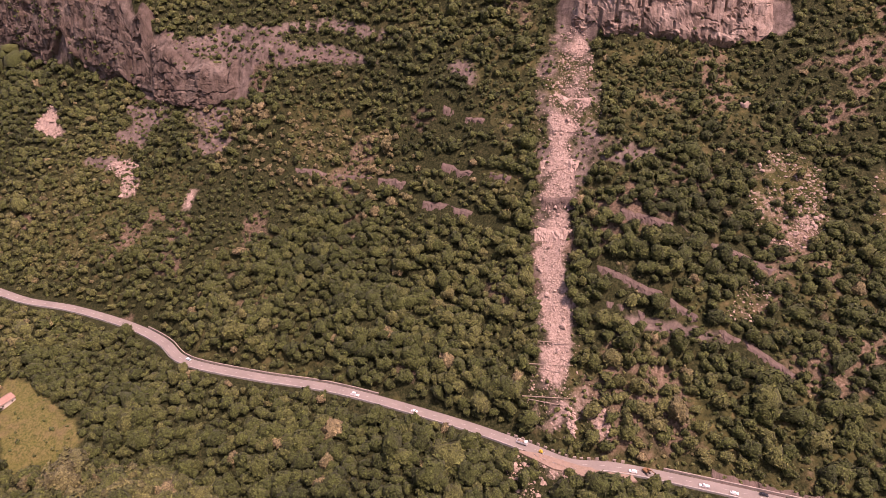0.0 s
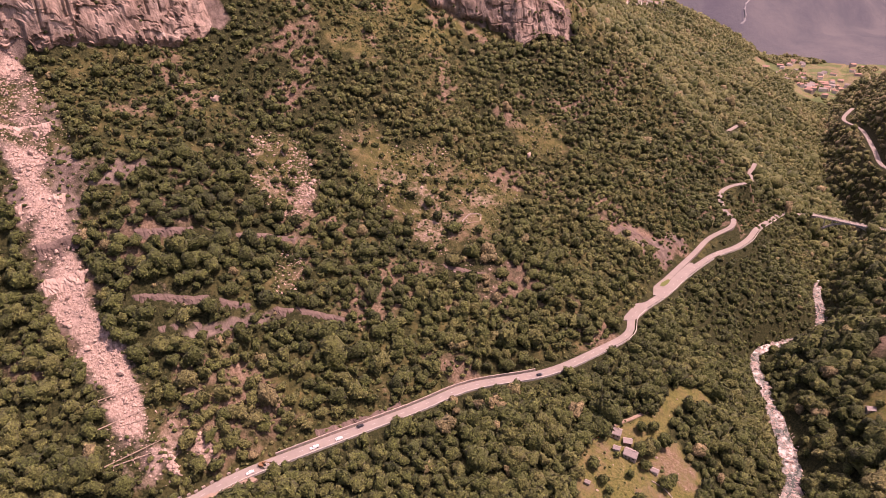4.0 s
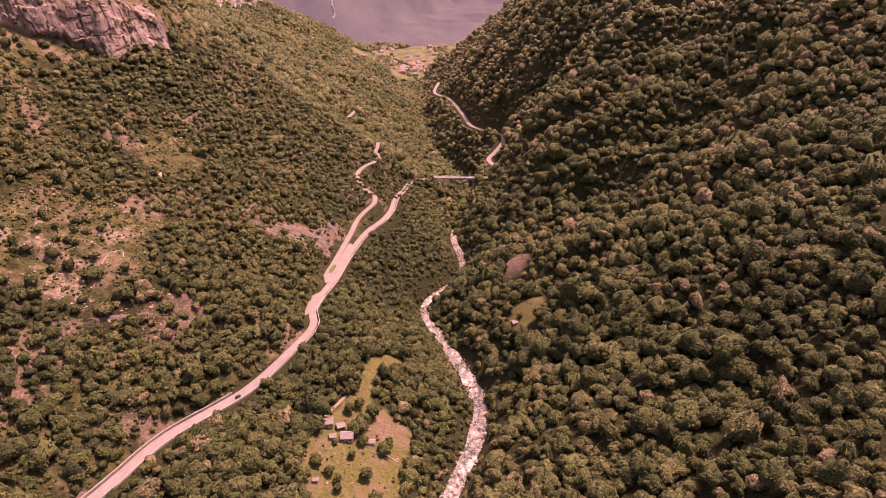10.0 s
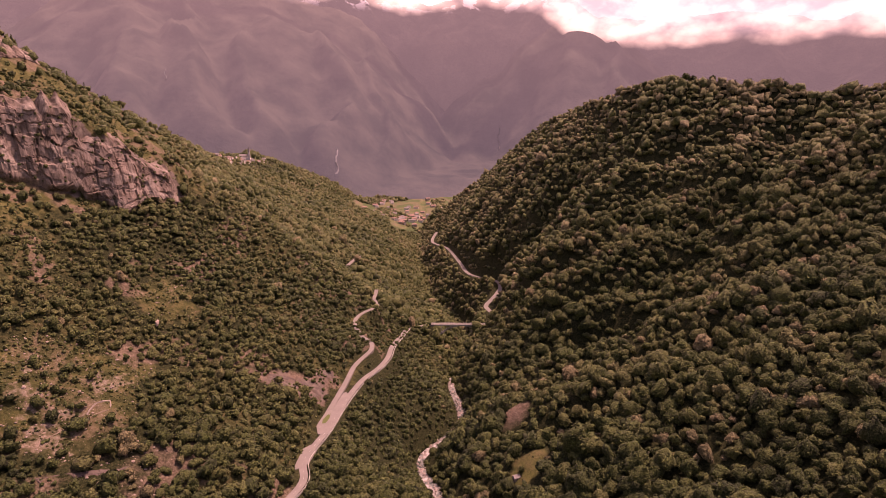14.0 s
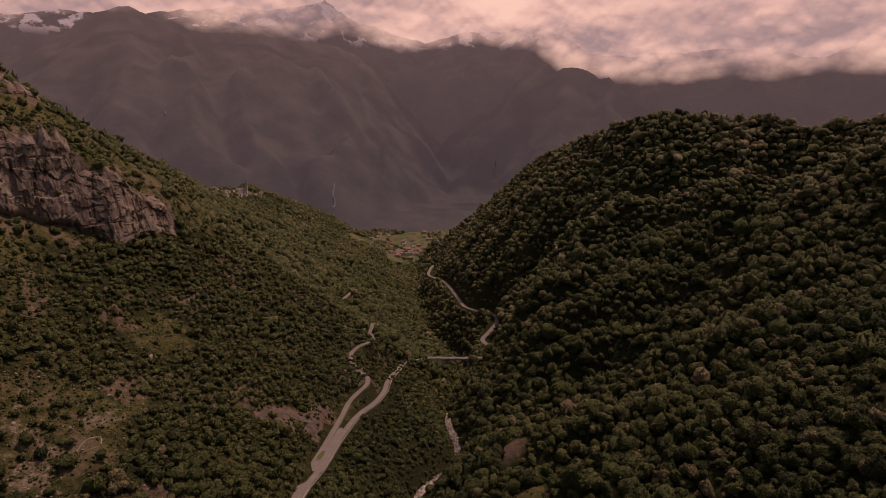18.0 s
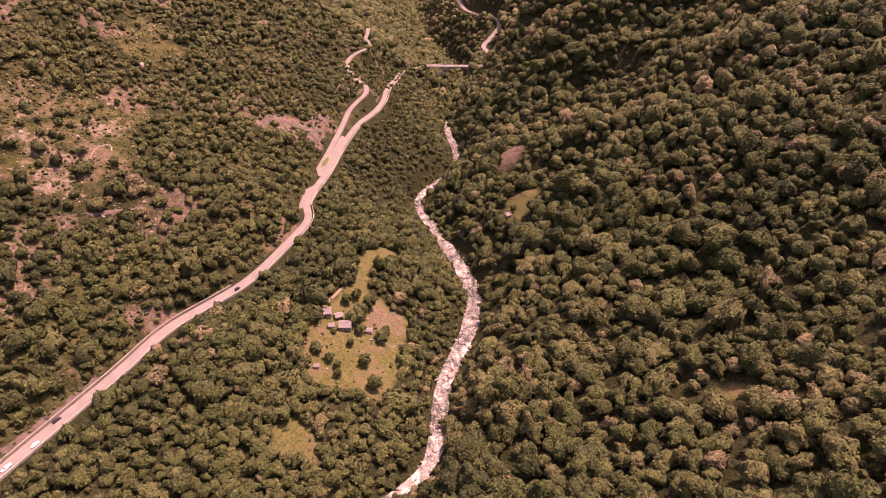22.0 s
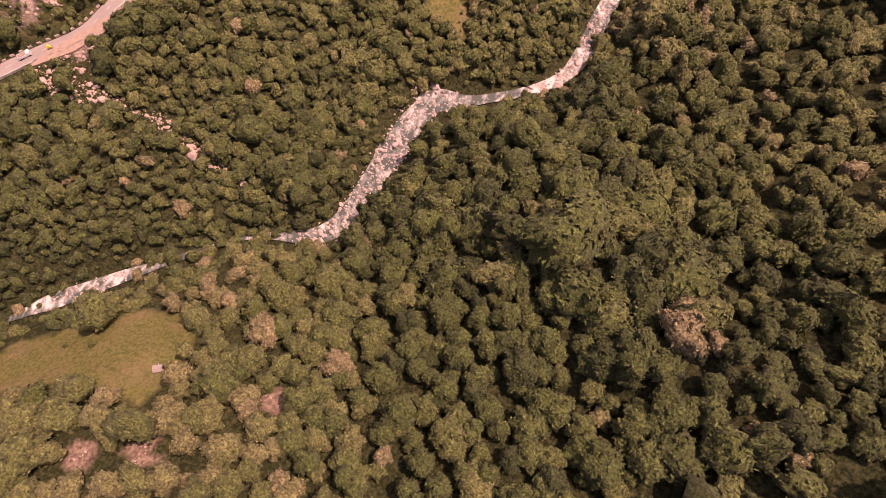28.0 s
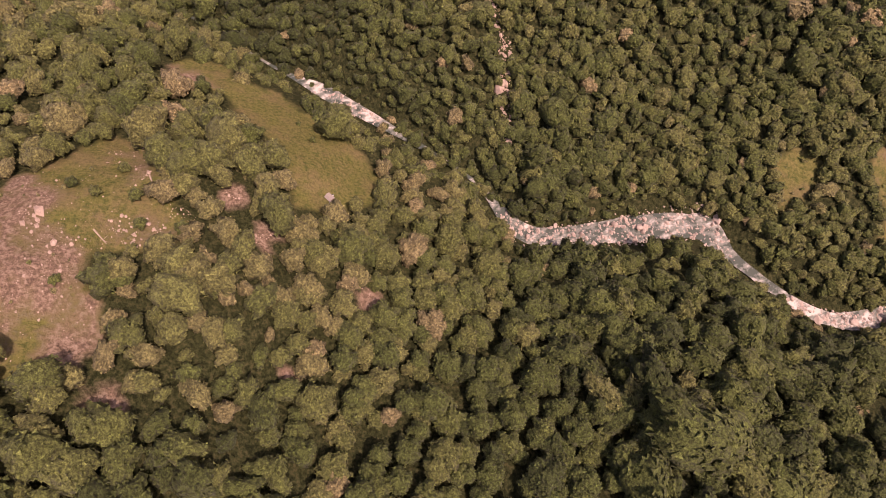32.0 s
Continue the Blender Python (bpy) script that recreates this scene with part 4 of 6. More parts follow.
wood = np.random.default_rng(7)
SHAPES_A = [crown_shape(wood, int(wood.integers(8, 15)), 210, 0.105, 3, wood.uniform(0.75, 1.0)) for _ in range(16)]
SHAPES_L = [crown_shape(wood, int(wood.integers(6, 11)), 80, 0.155, 2, wood.uniform(0.75, 1.0)) for _ in range(16)]
SHAPES_R = [crown_shape(wood, int(wood.integers(6, 11)), 90, 0.15, 2, wood.uniform(0.8, 1.05)) for _ in range(16)]
SHAPES_B = [crown_shape(wood, int(wood.integers(5, 8)), 38, 0.23, 1, wood.uniform(0.75, 1.0)) for _ in range(16)]
SHAPES_D = [crown_shape(wood, 5, 14, 0.30, 1, wood.uniform(0.75, 1.0)) for _ in range(14)]
SHAPES_C = [crown_shape(wood, 4, 0, 0.2, 1, 0.8) for _ in range(10)]
SHAPES_F = [crown_shape(wood, 4, 3, 0.25, 1, 0.8) for _ in range(12)]
ROADS = (([p for p in ROAD_MAIN if p[1] < 690][::3], 6.6), ([p for p in ROAD_UPPER if p[1] < 650][::3], 6.0), ([p for p in ROAD_MAIN if p[1] > 695][::3], 0.2), ([p for p in ROAD_UPPER if p[1] > 655][::2], 0.8), ([p for p in ROAD_UPPER if 702 < p[1] < 736], 5.0), (ROAD_FAR[::3], 9.0), (HAIRPINS[0][::3], 5.5), (HAIRPINS[1][::2], 5.0))




def wanted(x, y, margin):
    """Whether trees stand at the places: not on roads, water, meadows, rock or beyond the ridges."""
    ok = ~within(x, y, GRASS + STONY + BARE + ("slide", "outcrop"))
    ok &= ~(within(x, y, ("slide_fan", "fan_below")) & (wood.random(len(x)) < 0.78))
    ok &= ~(within(x, y, OPEN) & (wood.random(len(x)) < 0.86)) & ~(within(x, y, ("rocks_e",)) & (wood.random(len(x)) < 0.5))
    d, w = along(x, y, RIVER_BANKS)
    ok &= d > np.where(w > 2.6, w + np.where((y > 150) & (y < 215) & (x > -65), 3.8, 1.2), 0.0)
    for line in LEDGES:
        ok &= along(x, y, [(*p, 0) for p in line])[0] > 4.5
    for line, half in ROADS:
        ok &= along(x, y, line)[0] > half + margin * 0.6
    ok &= cliff_face(x, y) < 0.35
    z = at(x, y)
    ok &= (ledges(x, y, z) < 0.5) | (wood.random(len(x)) < 0.25)
    ok &= ~(within(x, y, ("gully",)) & (wood.random(len(x)) < 0.8)) & ~(within(x, y, ROCKY) & (wood.random(len(x)) < 0.7))
    thin = inside(x, y, TOE + FAR_L) & (waves(x, y, 70, 51, 3) > 0.28) & (y < 900)
    ok &= ~(thin & (wood.random(len(x)) < 0.3))
    ok &= ~((upland(x, y, z) > 0.5) & (wood.random(len(x)) < 0.72))
    over = (inside(x, y, CREST_L + FAR_L) & (along(x, y, CREST_L)[0] > 60)) | (inside(x, y, CREST_R + FAR_R) & (along(x, y, CREST_R)[0] > 40))
    ok &= ~over & ~((y > 1790) & (z < -78) & (waves(x, y, 90, 47, 2) < 0.46))
    ok &= ~((x > -650) & (x < -530) & (y > 1590) & (y < 2210) & (wood.random(len(x)) < 0.7))
    for a, b, c in BARE_SPOTS:
        ok &= np.hypot(x - a, y - b) > c
    return ok


def scatter(x0, x1, y0, y1, step, keep):
    gx, gy = np.meshgrid(np.arange(x0, x1, step), np.arange(y0, y1, step * 0.87))
    gx = gx + (np.arange(gx.shape[0]) % 2)[:, None] * step / 2
    x = (gx + wood.uniform(-0.42, 0.42, gx.shape) * step).ravel()
    y = (gy + wood.uniform(-0.42, 0.42, gy.shape) * step).ravel()
    k = keep(x, y)
    x, y = x[k], y[k]
    k = wanted(x, y, step * 0.25)
    return x[k], y[k]


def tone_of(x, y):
    """Leaf tone from 0 (dark green) to 1 (straw), by patches, by place and by chance."""
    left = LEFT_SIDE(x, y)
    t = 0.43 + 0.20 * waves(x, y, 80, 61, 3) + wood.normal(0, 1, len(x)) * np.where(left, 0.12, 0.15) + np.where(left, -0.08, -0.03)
    # haze painted into the leaf tone: paler far off and up the right slope
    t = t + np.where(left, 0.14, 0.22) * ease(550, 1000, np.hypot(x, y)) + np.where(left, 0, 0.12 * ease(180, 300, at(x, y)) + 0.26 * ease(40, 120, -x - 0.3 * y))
    t = np.clip(t, 0.02, 0.86)
    pale = wood.random(len(x)) < np.where(left, 0.015, 0.025 + 0.08 * ease(0.1, 0.7, waves(x, y, 60, 63, 2)))
    heath = within(x, y, ("heath_a", "heath_b", "rocks_e", "ledge_a")) & (wood.random(len(x)) < 0.5)
    t = np.where(heath, wood.uniform(0.82, 0.93, len(x)), t)
    return np.where(pale, wood.uniform(0.86, 1.0, len(x)), t)


def bearing(x, y):
    return np.degrees(np.arctan2(x, y))


def in_sight(x, y):
    d, b = np.hypot(x, y), bearing(x, y)
    return (d < 70) | ((d < 190) & (b < 82)) | ((d < 340) & (b > -138) & (b < 74)) | ((b > -128) & (b < 43))


NEAR, MIDDLE = 440, 800
STRETCH = (-100, 70, -45, 110)   # the stretch under the hovering place, whose trees stand singly


def single(x, y):
    return (x > STRETCH[0]) & (x < STRETCH[1]) & (y > STRETCH[2]) & (y < STRETCH[3]) & ~LEFT_SIDE(x, y)


tx, ty = [], []
right_near = scatter(-300, 330, -230, 445, 8.3, lambda x, y: (np.hypot(x, y) < NEAR) & in_sight(x, y) & ~LEFT_SIDE(x, y))
left_near = scatter(-445, 60, -300, 445, 5.7, lambda x, y: (np.hypot(x, y) < NEAR) & in_sight(x, y) & LEFT_SIDE(x, y))
alone = single(*right_near)
singles = right_near[0][alone], right_near[1][alone]
right_near = right_near[0][~alone], right_near[1][~alone]
mid_r = scatter(-100, 660, 200, 800, 7.7, lambda x, y: (np.hypot(x, y) >= NEAR) & (np.hypot(x, y) < MIDDLE) & in_sight(x, y) & ~LEFT_SIDE(x, y))
mid_l = scatter(-800, 60, -480, 800, 5.8, lambda x, y: (np.hypot(x, y) >= NEAR) & (np.hypot(x, y) < MIDDLE) & in_sight(x, y) & LEFT_SIDE(x, y))
far = scatter(-1000, 700, 300, 2500, 7.6, lambda x, y: (np.hypot(x, y) >= MIDDLE) & (bearing(x, y) > -42) & (bearing(x, y) < 42))
rest = scatter(-1300, 900, -1000, 1000, 17.0, lambda x, y: ~in_sight(x, y) | ((np.hypot(x, y) >= MIDDLE) & (bearing(x, y) <= -42)))


def stand(name, label, shapes, places, low, high, sink=0.2):
    x, y = places
    r = wood.uniform(low, high, len(x)) * (1.06 + 0.24 * waves(x, y, 45, 71, 2)) * np.exp(wood.normal(-0.03, 0.24, len(x)))
    edge = along(x, y, RIVER_LINE[::4])[0]
    near, broad = along(x, y, RIVER_BANKS)
    r = r * np.where((edge < 16) & (np.hypot(x, y) < 700) & (broad > 2.2), 0.72, 1.0)
    for line, half in ROADS:
        r = r * np.where(along(x, y, line)[0] < half + 5, 0.72, 1.0)
    sink = np.where(edge < 24, 0.33, sink)
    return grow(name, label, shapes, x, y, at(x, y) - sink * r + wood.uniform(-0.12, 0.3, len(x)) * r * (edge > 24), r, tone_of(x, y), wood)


stand("forest_near_bank", "dense olive and dark green broadleaf wood on the slope", SHAPES_A, right_near, 4.3, 6.6, -0.15)
stand("forest_road_bank", "bushy green broadleaf wood along road and river", SHAPES_L, left_near, 3.4, 5.3)
stand("forest_right_slope", "dark green broadleaf wood on a steep slope", SHAPES_R, mid_r, 4.2, 6.4)
high_up = np.hypot(*mid_l) > 610
stand("forest_left_slope", "green broadleaf wood and scrub between rock ledges", SHAPES_B, (mid_l[0][~high_up], mid_l[1][~high_up]), 2.7, 4.4)
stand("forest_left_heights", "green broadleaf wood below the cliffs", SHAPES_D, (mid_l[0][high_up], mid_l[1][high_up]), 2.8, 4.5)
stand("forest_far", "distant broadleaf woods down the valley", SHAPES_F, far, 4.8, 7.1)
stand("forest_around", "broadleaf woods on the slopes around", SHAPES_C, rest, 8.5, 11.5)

# scrub: low bushes over the thin places, the pastures and the slide's edges
SHAPES_S = [crown_shape(wood, 4, 4, 0.25, 1, 0.7) for _ in range(10)]


def scrub(name, label, x0, x1, y0, y1, step, keep, low, high):
    gx, gy = np.meshgrid(np.arange(x0, x1, step), np.arange(y0, y1, step))
    x = (gx + wood.uniform(-0.5, 0.5, gx.shape) * step).ravel()
    y = (gy + wood.uniform(-0.5, 0.5, gy.shape) * step).ravel()
    k = keep(x, y)
    x, y = x[k], y[k]
    k = along(x, y, RIVER_BANKS)[0] > 6
    for line, half in ROADS:
        k &= along(x, y, line)[0] > min(half, 5.5)
    x, y = x[k], y[k]
    r = wood.uniform(low, high, len(x)) * np.where(wood.random(len(x)) < 0.15, 1.6, 1.0)
    return grow(name, label, SHAPES_S, x, y, at(x, y) - 0.3 * r, r, np.clip(tone_of(x, y) + 0.06, 0, 0.88), wood)


def thin_places(x, y):
    b = inside(x, y, TOE + FAR_L) & (np.hypot(x, y) < 760) & (bearing(x, y) > -125)
    b[b] &= (waves(x[b], y[b], 70, 51, 3) > 0.2) | (ledges(x[b], y[b], at(x[b], y[b])) > 0.4) | (within(x[b], y[b], ROCKY + ("gully", "slide_fan", "fan_below")) & (wood.random(b.sum()) < 0.45))
    b[b] &= ~within(x[b], y[b], GRASS + ("slide_core",))
    return b


scrub("scrub_slope", "low green scrub between rocks on the open slope", -640, -90, -250, 720, 4.2, thin_places, 1.0, 2.2)
scrub("scrub_upland", "scattered shrubs on the open grassy shoulder", -640, -150, 430, 1000, 6.0, lambda x, y: (upland(x, y, at(x, y)) > 0.4) & ~inside(x, y, CREST_L + FAR_L) & (waves(x, y, 40, 93, 2) > -0.3), 1.0, 2.3)
scrub("scrub_pasture", "scattered low bushes in the stony pasture", -420, -200, 210, 570, 3.0, lambda x, y: within(x, y, OPEN) & (waves(x, y, 22, 91, 2) > -0.3), 0.5, 1.7)
scrub("scrub_meadow", "low bushes dotted over the meadows", -380, 100, -240, 460, 7.0, lambda x, y: within(x, y, ("knoll", "hamlet", "west_field", "hut_meadow", "glade")) & (waves(x, y, 22, 92, 2) > 0.15), 0.6, 1.4)
scrub("scrub_gully", "young bushes on the debris below the road", -250, -120, 60, 150, 3.4, lambda x, y: within(x, y, ("gully",)) & (wood.random(len(x)) < 0.5), 0.8, 1.8)

# shrubs rooted on the ledges of the cliffs
for name, many in (("cliff_upper", 90), ("cliff_north", 300), ("cliff_west", 1000)):
    co = np.array([v.co for v in bpy.data.objects[name].data.vertices])
    pick = co[wood.integers(len(co), size=many)]
    pick = pick[waves(pick[:, 0] + pick[:, 2], pick[:, 1], 26, 97, 2) > -0.05]
    r = wood.uniform(0.9, 2.6, len(pick))
    grow("cliff_shrubs", "green shrubs rooted in the cracks of the cliff", SHAPES_B, pick[:, 0], pick[:, 1], pick[:, 2] - 0.5 * r, r, np.clip(tone_of(pick[:, 0], pick[:, 1]), 0, 0.8), wood)

# single trees, each with trunk, limbs and crown
def trunk_mesh(rng, height, lean):
    """A tapered trunk with a few limbs."""
    vs, fs, count = [], [], 0
    sticks = [((0, 0, -0.6), (lean * 0.3, 0, height), 0.30, 0.12)]
    for n in range(4):
        a = n * 1.6 + rng.uniform(0, 0.8)
        b = height * rng.uniform(0.45, 0.8)
        sticks.append(((lean * 0.3 * b / height, 0, b), (1.9 * math.cos(a), 1.9 * math.sin(a), b + rng.uniform(0.9, 1.8)), 0.13, 0.05))
    for p0, p1, r0, r1 in sticks:
        p0, p1 = np.array(p0), np.array(p1)
        d = (p1 - p0) / np.linalg.norm(p1 - p0)
        e = np.cross(d, (0.3, 0.9, 0.2))
        e /= np.linalg.norm(e)
        f = np.cross(d, e)
        a = np.arange(6) * math.tau / 6
        ring = np.cos(a)[:, None] * e + np.sin(a)[:, None] * f
        vs += [p0 + ring * r0, p1 + ring * r1]
        for k in range(6):
            fs.append((count + k, count + (k + 1) % 6, count + 6 + (k + 1) % 6, count + 6 + k))
        count += 12
    return mesh_of("trunk", np.concatenate(vs), fs, bark, True)


def tree_thing(rng, tone, label, heads=16, tufts=460, size=0.085, tall=0.95):
    """A broadleaf tree about 4.5 m in crown radius."""
    base = new("broadleaf_tree")
    tagged(base, label, "tree", "trees")
    t = new("trunk", trunk_mesh(rng, 5.2, rng.uniform(-1, 1)))
    v, f, sp = crown_shape(rng, heads, tufts, size, 4, tall)
    me = mesh_of("crown", v * 4.5 + (0, 0, 2.2), f, leaves, True)
    me.attributes.new("tone", "FLOAT", "POINT").data.foreach_set("value", np.full(len(v), tone, np.float32))
    me.attributes.new("head", "FLOAT", "POINT").data.foreach_set("value", sp.astype(np.float32))
    c = new("crown", me)
    t.parent = c.parent = base
    return base


TREE_LABELS = [(0.05, "dark green broadleaf tree with a dense rounded crown"), (0.25, "deep green broadleaf tree with a lumpy crown"), (0.40, "mid-green broadleaf tree with a full crown"),
               (0.52, "olive-green broadleaf tree in full leaf"), (0.66, "light olive broadleaf tree with loose foliage"), (0.80, "grey-green broadleaf tree with an airy crown"),
               (0.92, "brownish-green chestnut tree with faded blossom"), (1.0, "straw-coloured blossoming chestnut tree")]
kinds = [tree_thing(wood, tone, label) for tone, label in TREE_LABELS]
used = set()


def plant(x, y, r, k):
    """A single tree of that kind at a place; the first of each kind is the one that was built."""
    m = Matrix.Translation((x, y, float(at(x, y)) - 0.15 * r)) @ Matrix.Rotation(wood.uniform(0, 6.28), 4, "Z") @ Matrix.Diagonal((r / 4.5, r / 4.5, r / 4.5 * wood.uniform(0.85, 1.15), 1))
    if k in used:
        ob = copy_thing(kinds[k], Matrix.Identity(4))
    else:
        ob, _ = kinds[k], used.add(k)
    ob.matrix_basis = m
    return ob


sx, sy = singles
st = tone_of(sx, sy)
for x, y, t in zip(sx[:270], sy[:270], st):
    plant(x, y, float(wood.uniform(4.6, 7.0) * np.exp(wood.normal(0, 0.18))) * (0.65 if along(np.array([x]), np.array([y]), RIVER_LINE[::4])[0][0] < 16 else 1.0), int(np.argmin([abs(t - q) for q, _ in TREE_LABELS])))
if len(sx) > 270:
    stand("forest_under", "dense olive broadleaf wood on the near slope", SHAPES_A, (sx[270:], sy[270:]), 5.4, 8.0)
# trees standing in the meadows
for x, y, r in ((-45, 263, 3.6), (-38, 247, 4.2), (-66, 262, 2.7), (-60, 252, 2.4), (-74, 267, 3.2), (-55, 276, 2.2), (-50, 288, 3.2), (-55, 296, 4.8), (-50, 303, 4.6),
                (-36, 286, 4.4), (-34, 292, 3.0), (-78, 291, 2.6), (-66, 284, 1.8), (-61, 312, 3.4), (-55, 318, 3.2), (-150, -20, 1.6), (-163, -25, 1.4),
                (-104, -82, 2.6), (-121, -96, 2.4), (-117, -83, 2.8), (-133, -88, 2.6), (-101, -70, 2.8), (-92, -84, 2.7), (-127, -104, 2.5), (-84, -104, 2.0),
                (-46, 311, 4.4), (-52, 298, 4.8), (-79, 256, 3.4), (-61, 258, 2.6), (-75, 269, 2.8), (62, 424, 2.4), (-330, 295, 3.0), (-322, 285, 2.8), (-340, 290, 2.6), (-316, 270, 2.8), (-268, 372, 2.5), (-252, 350, 2.3), (-240, 395, 2.4), (-283, 345, 2.6), (-232, 428, 2.2)):
    plant(x, y, r * (1.3 if y > 200 else 1.1), int(wood.choice([1, 1, 2, 2, 3, 4])))
# round-headed trees that stand out along the far ridge
for x, y, r in ((345, 905, 7.5), (353, 897, 6.0), (374, 884, 6.6), (425, 838, 6.2), (442, 824, 7.2), (300, 942, 5.6)):
    plant(x, y, r, int(wood.choice([0, 1, 2])))
for k, ob in enumerate(kinds):
    if k not in used:
        ob.matrix_basis = Matrix.Translation((40, 60 + 9 * k, float(at(40, 60 + 9 * k))))
print("trees", len(right_near[0]), len(left_near[0]), len(mid_r[0]), len(mid_l[0]), len(far[0]), len(rest[0]), len(sx))


# conifers on the crest beside the cliff
def conifer(rng):
    """A dark spruce: whorls of drooping boughs round a straight stem."""
    base = tagged(new("conifer"), "dark pointed spruce on the ridge", "tree", "conifers")
    t = new("trunk", mesh_of("trunk", *stem(9.5, 0.28), bark, True))
    vs, fs, count = [], [], 0
    for k in range(11):
        z, r = 1.2 + k * 0.78, 2.3 * (1 - k / 11.5)
        for j in range(8):
            a = j * 0.785 + k * 0.4 + rng.uniform(-0.2, 0.2)
            c, s = math.cos(a), math.sin(a)
            vs += [(0.1 * c, 0.1 * s, z + 0.5), (r * c - 0.45 * s, r * s + 0.45 * c, z - 0.25 + rng.uniform(-0.1, 0.1)), (r * c + 0.45 * s, r * s - 0.45 * c, z - 0.25)]
            fs.append((count, count + 1, count + 2))
            count += 3
    me = mesh_of("boughs", vs, fs, leaves, True)
    me.attributes.new("tone", "FLOAT", "POINT").data.foreach_set("value", np.full(len(vs), 0.05, np.float32))
    b = new("boughs", me)
    t.parent = b.parent = base
    return base


def stem(height, r):
    a = np.arange(6) * math.tau / 6
    low, top = np.stack([r * np.cos(a), r * np.sin(a), 0 * a - 0.5], -1), np.stack([0.2 * r * np.cos(a), 0.2 * r * np.sin(a), 0 * a + height], -1)
    return np.concatenate([low, top]), [(k, (k + 1) % 6, 6 + (k + 1) % 6, 6 + k) for k in range(6)]


spruce = conifer(wood)
first = True
for x, y, s in ((-470, 720, 1.3), (-476, 735, 1.0), (-482, 770, 1.2), (-488, 800, 1.0), (-490, 850, 1.4), (-497, 900, 1.1), (-500, 960, 1.3), (-430, 760, 0.9), (-505, 1010, 1.2), (-470, 700, 0.9), (-440, 690, 0.8), (-510, 1080, 1.2)):
    m = Matrix.Translation((x, y, float(at(x, y)) - 0.2)) @ Matrix.Scale(s, 4)
    ob = spruce if first else copy_thing(spruce, Matrix.Identity(4))
    ob.matrix_basis, first = m, False


# ---- small builders
def box(bm, lo, hi, top=(0, 0), bevel=0.0):
    """A block from lo to hi, its top drawn in by top; bevelled."""
    (a, b, c), (d, e, f) = lo, hi
    u, w = top
    v = [bm.verts.new(p) for p in ((a, b, c), (d, b, c), (d, e, c), (a, e, c), (a + u, b + w, f), (d - u, b + w, f), (d - u, e - w, f), (a + u, e - w, f))]
    fs = [bm.faces.new([v[i] for i in q]) for q in ((3, 2, 1, 0), (4, 5, 6, 7), (0, 1, 5, 4), (1, 2, 6, 5), (2, 3, 7, 6), (3, 0, 4, 7))]
    if bevel:
        edges = {e for f in fs for e in f.edges}
        bmesh.ops.bevel(bm, geom=list(edges), offset=bevel, segments=1, affect="EDGES")
    return bm


def boxes(*rows, bevel=0.0):
    bm = bmesh.new()
    for lo, hi in rows:
        box(bm, lo, hi, bevel=bevel)
    return bm


def rod(bm, p, q, r0, r1, sides=8):
    """A tapered round bar from p to q."""
    p, q = Vector(p), Vector(q)
    m = Matrix.Translation((p + q) / 2) @ (q - p).to_track_quat("Z", "Y").to_matrix().to_4x4()
    bmesh.ops.create_cone(bm, cap_ends=True, segments=sides, radius1=r0, radius2=r1, depth=(q - p).length, matrix=m)
    return bm


def base_of(name, label, category, x, y, z, turn=0.0, group=""):
    ob = new(name)
    ob.matrix_basis = Matrix.Translation((x, y, z)) @ Matrix.Rotation(radians(turn), 4, "Z")
    return tagged(ob, label, category, group)


# ---- houses
def gable(w, d, h, rise, deep):
    bm = bmesh.new()
    v = [bm.verts.new(p) for p in ((-w, -d, -deep), (w, -d, -deep), (w, d, -deep), (-w, d, -deep), (-w, -d, h), (w, -d, h), (w, d, h), (-w, d, h), (-w, 0, h + rise), (w, 0, h + rise))]
    for q in ((0, 1, 5, 4), (2, 3, 7, 6), (1, 2, 6, 9, 5), (3, 0, 4, 8, 7), (4, 5, 9, 8), (6, 7, 8, 9), (3, 2, 1, 0)):
        bm.faces.new([v[i] for i in q])
    return bm


def roof_slabs(w, d, h, rise, over, thick):
    bm = bmesh.new()
    k = rise / d
    for s in (-1, 1):
        pts = []
        for lift in (0.02, thick):
            pts += [(-w - over, s * (d + over), h - over * k + lift), (w + over, s * (d + over), h - over * k + lift), (w + over, 0, h + rise + lift), (-w - over, 0, h + rise + lift)]
        v = [bm.verts.new(p) for p in pts]
        for q in ((0, 1, 2, 3), (7, 6, 5, 4), (0, 4, 5, 1), (1, 5, 6, 2), (2, 6, 7, 3), (3, 7, 4, 0)):
            bm.faces.new([v[i] for i in q])
    bmesh.ops.recalc_face_normals(bm, faces=bm.faces)
    return bm


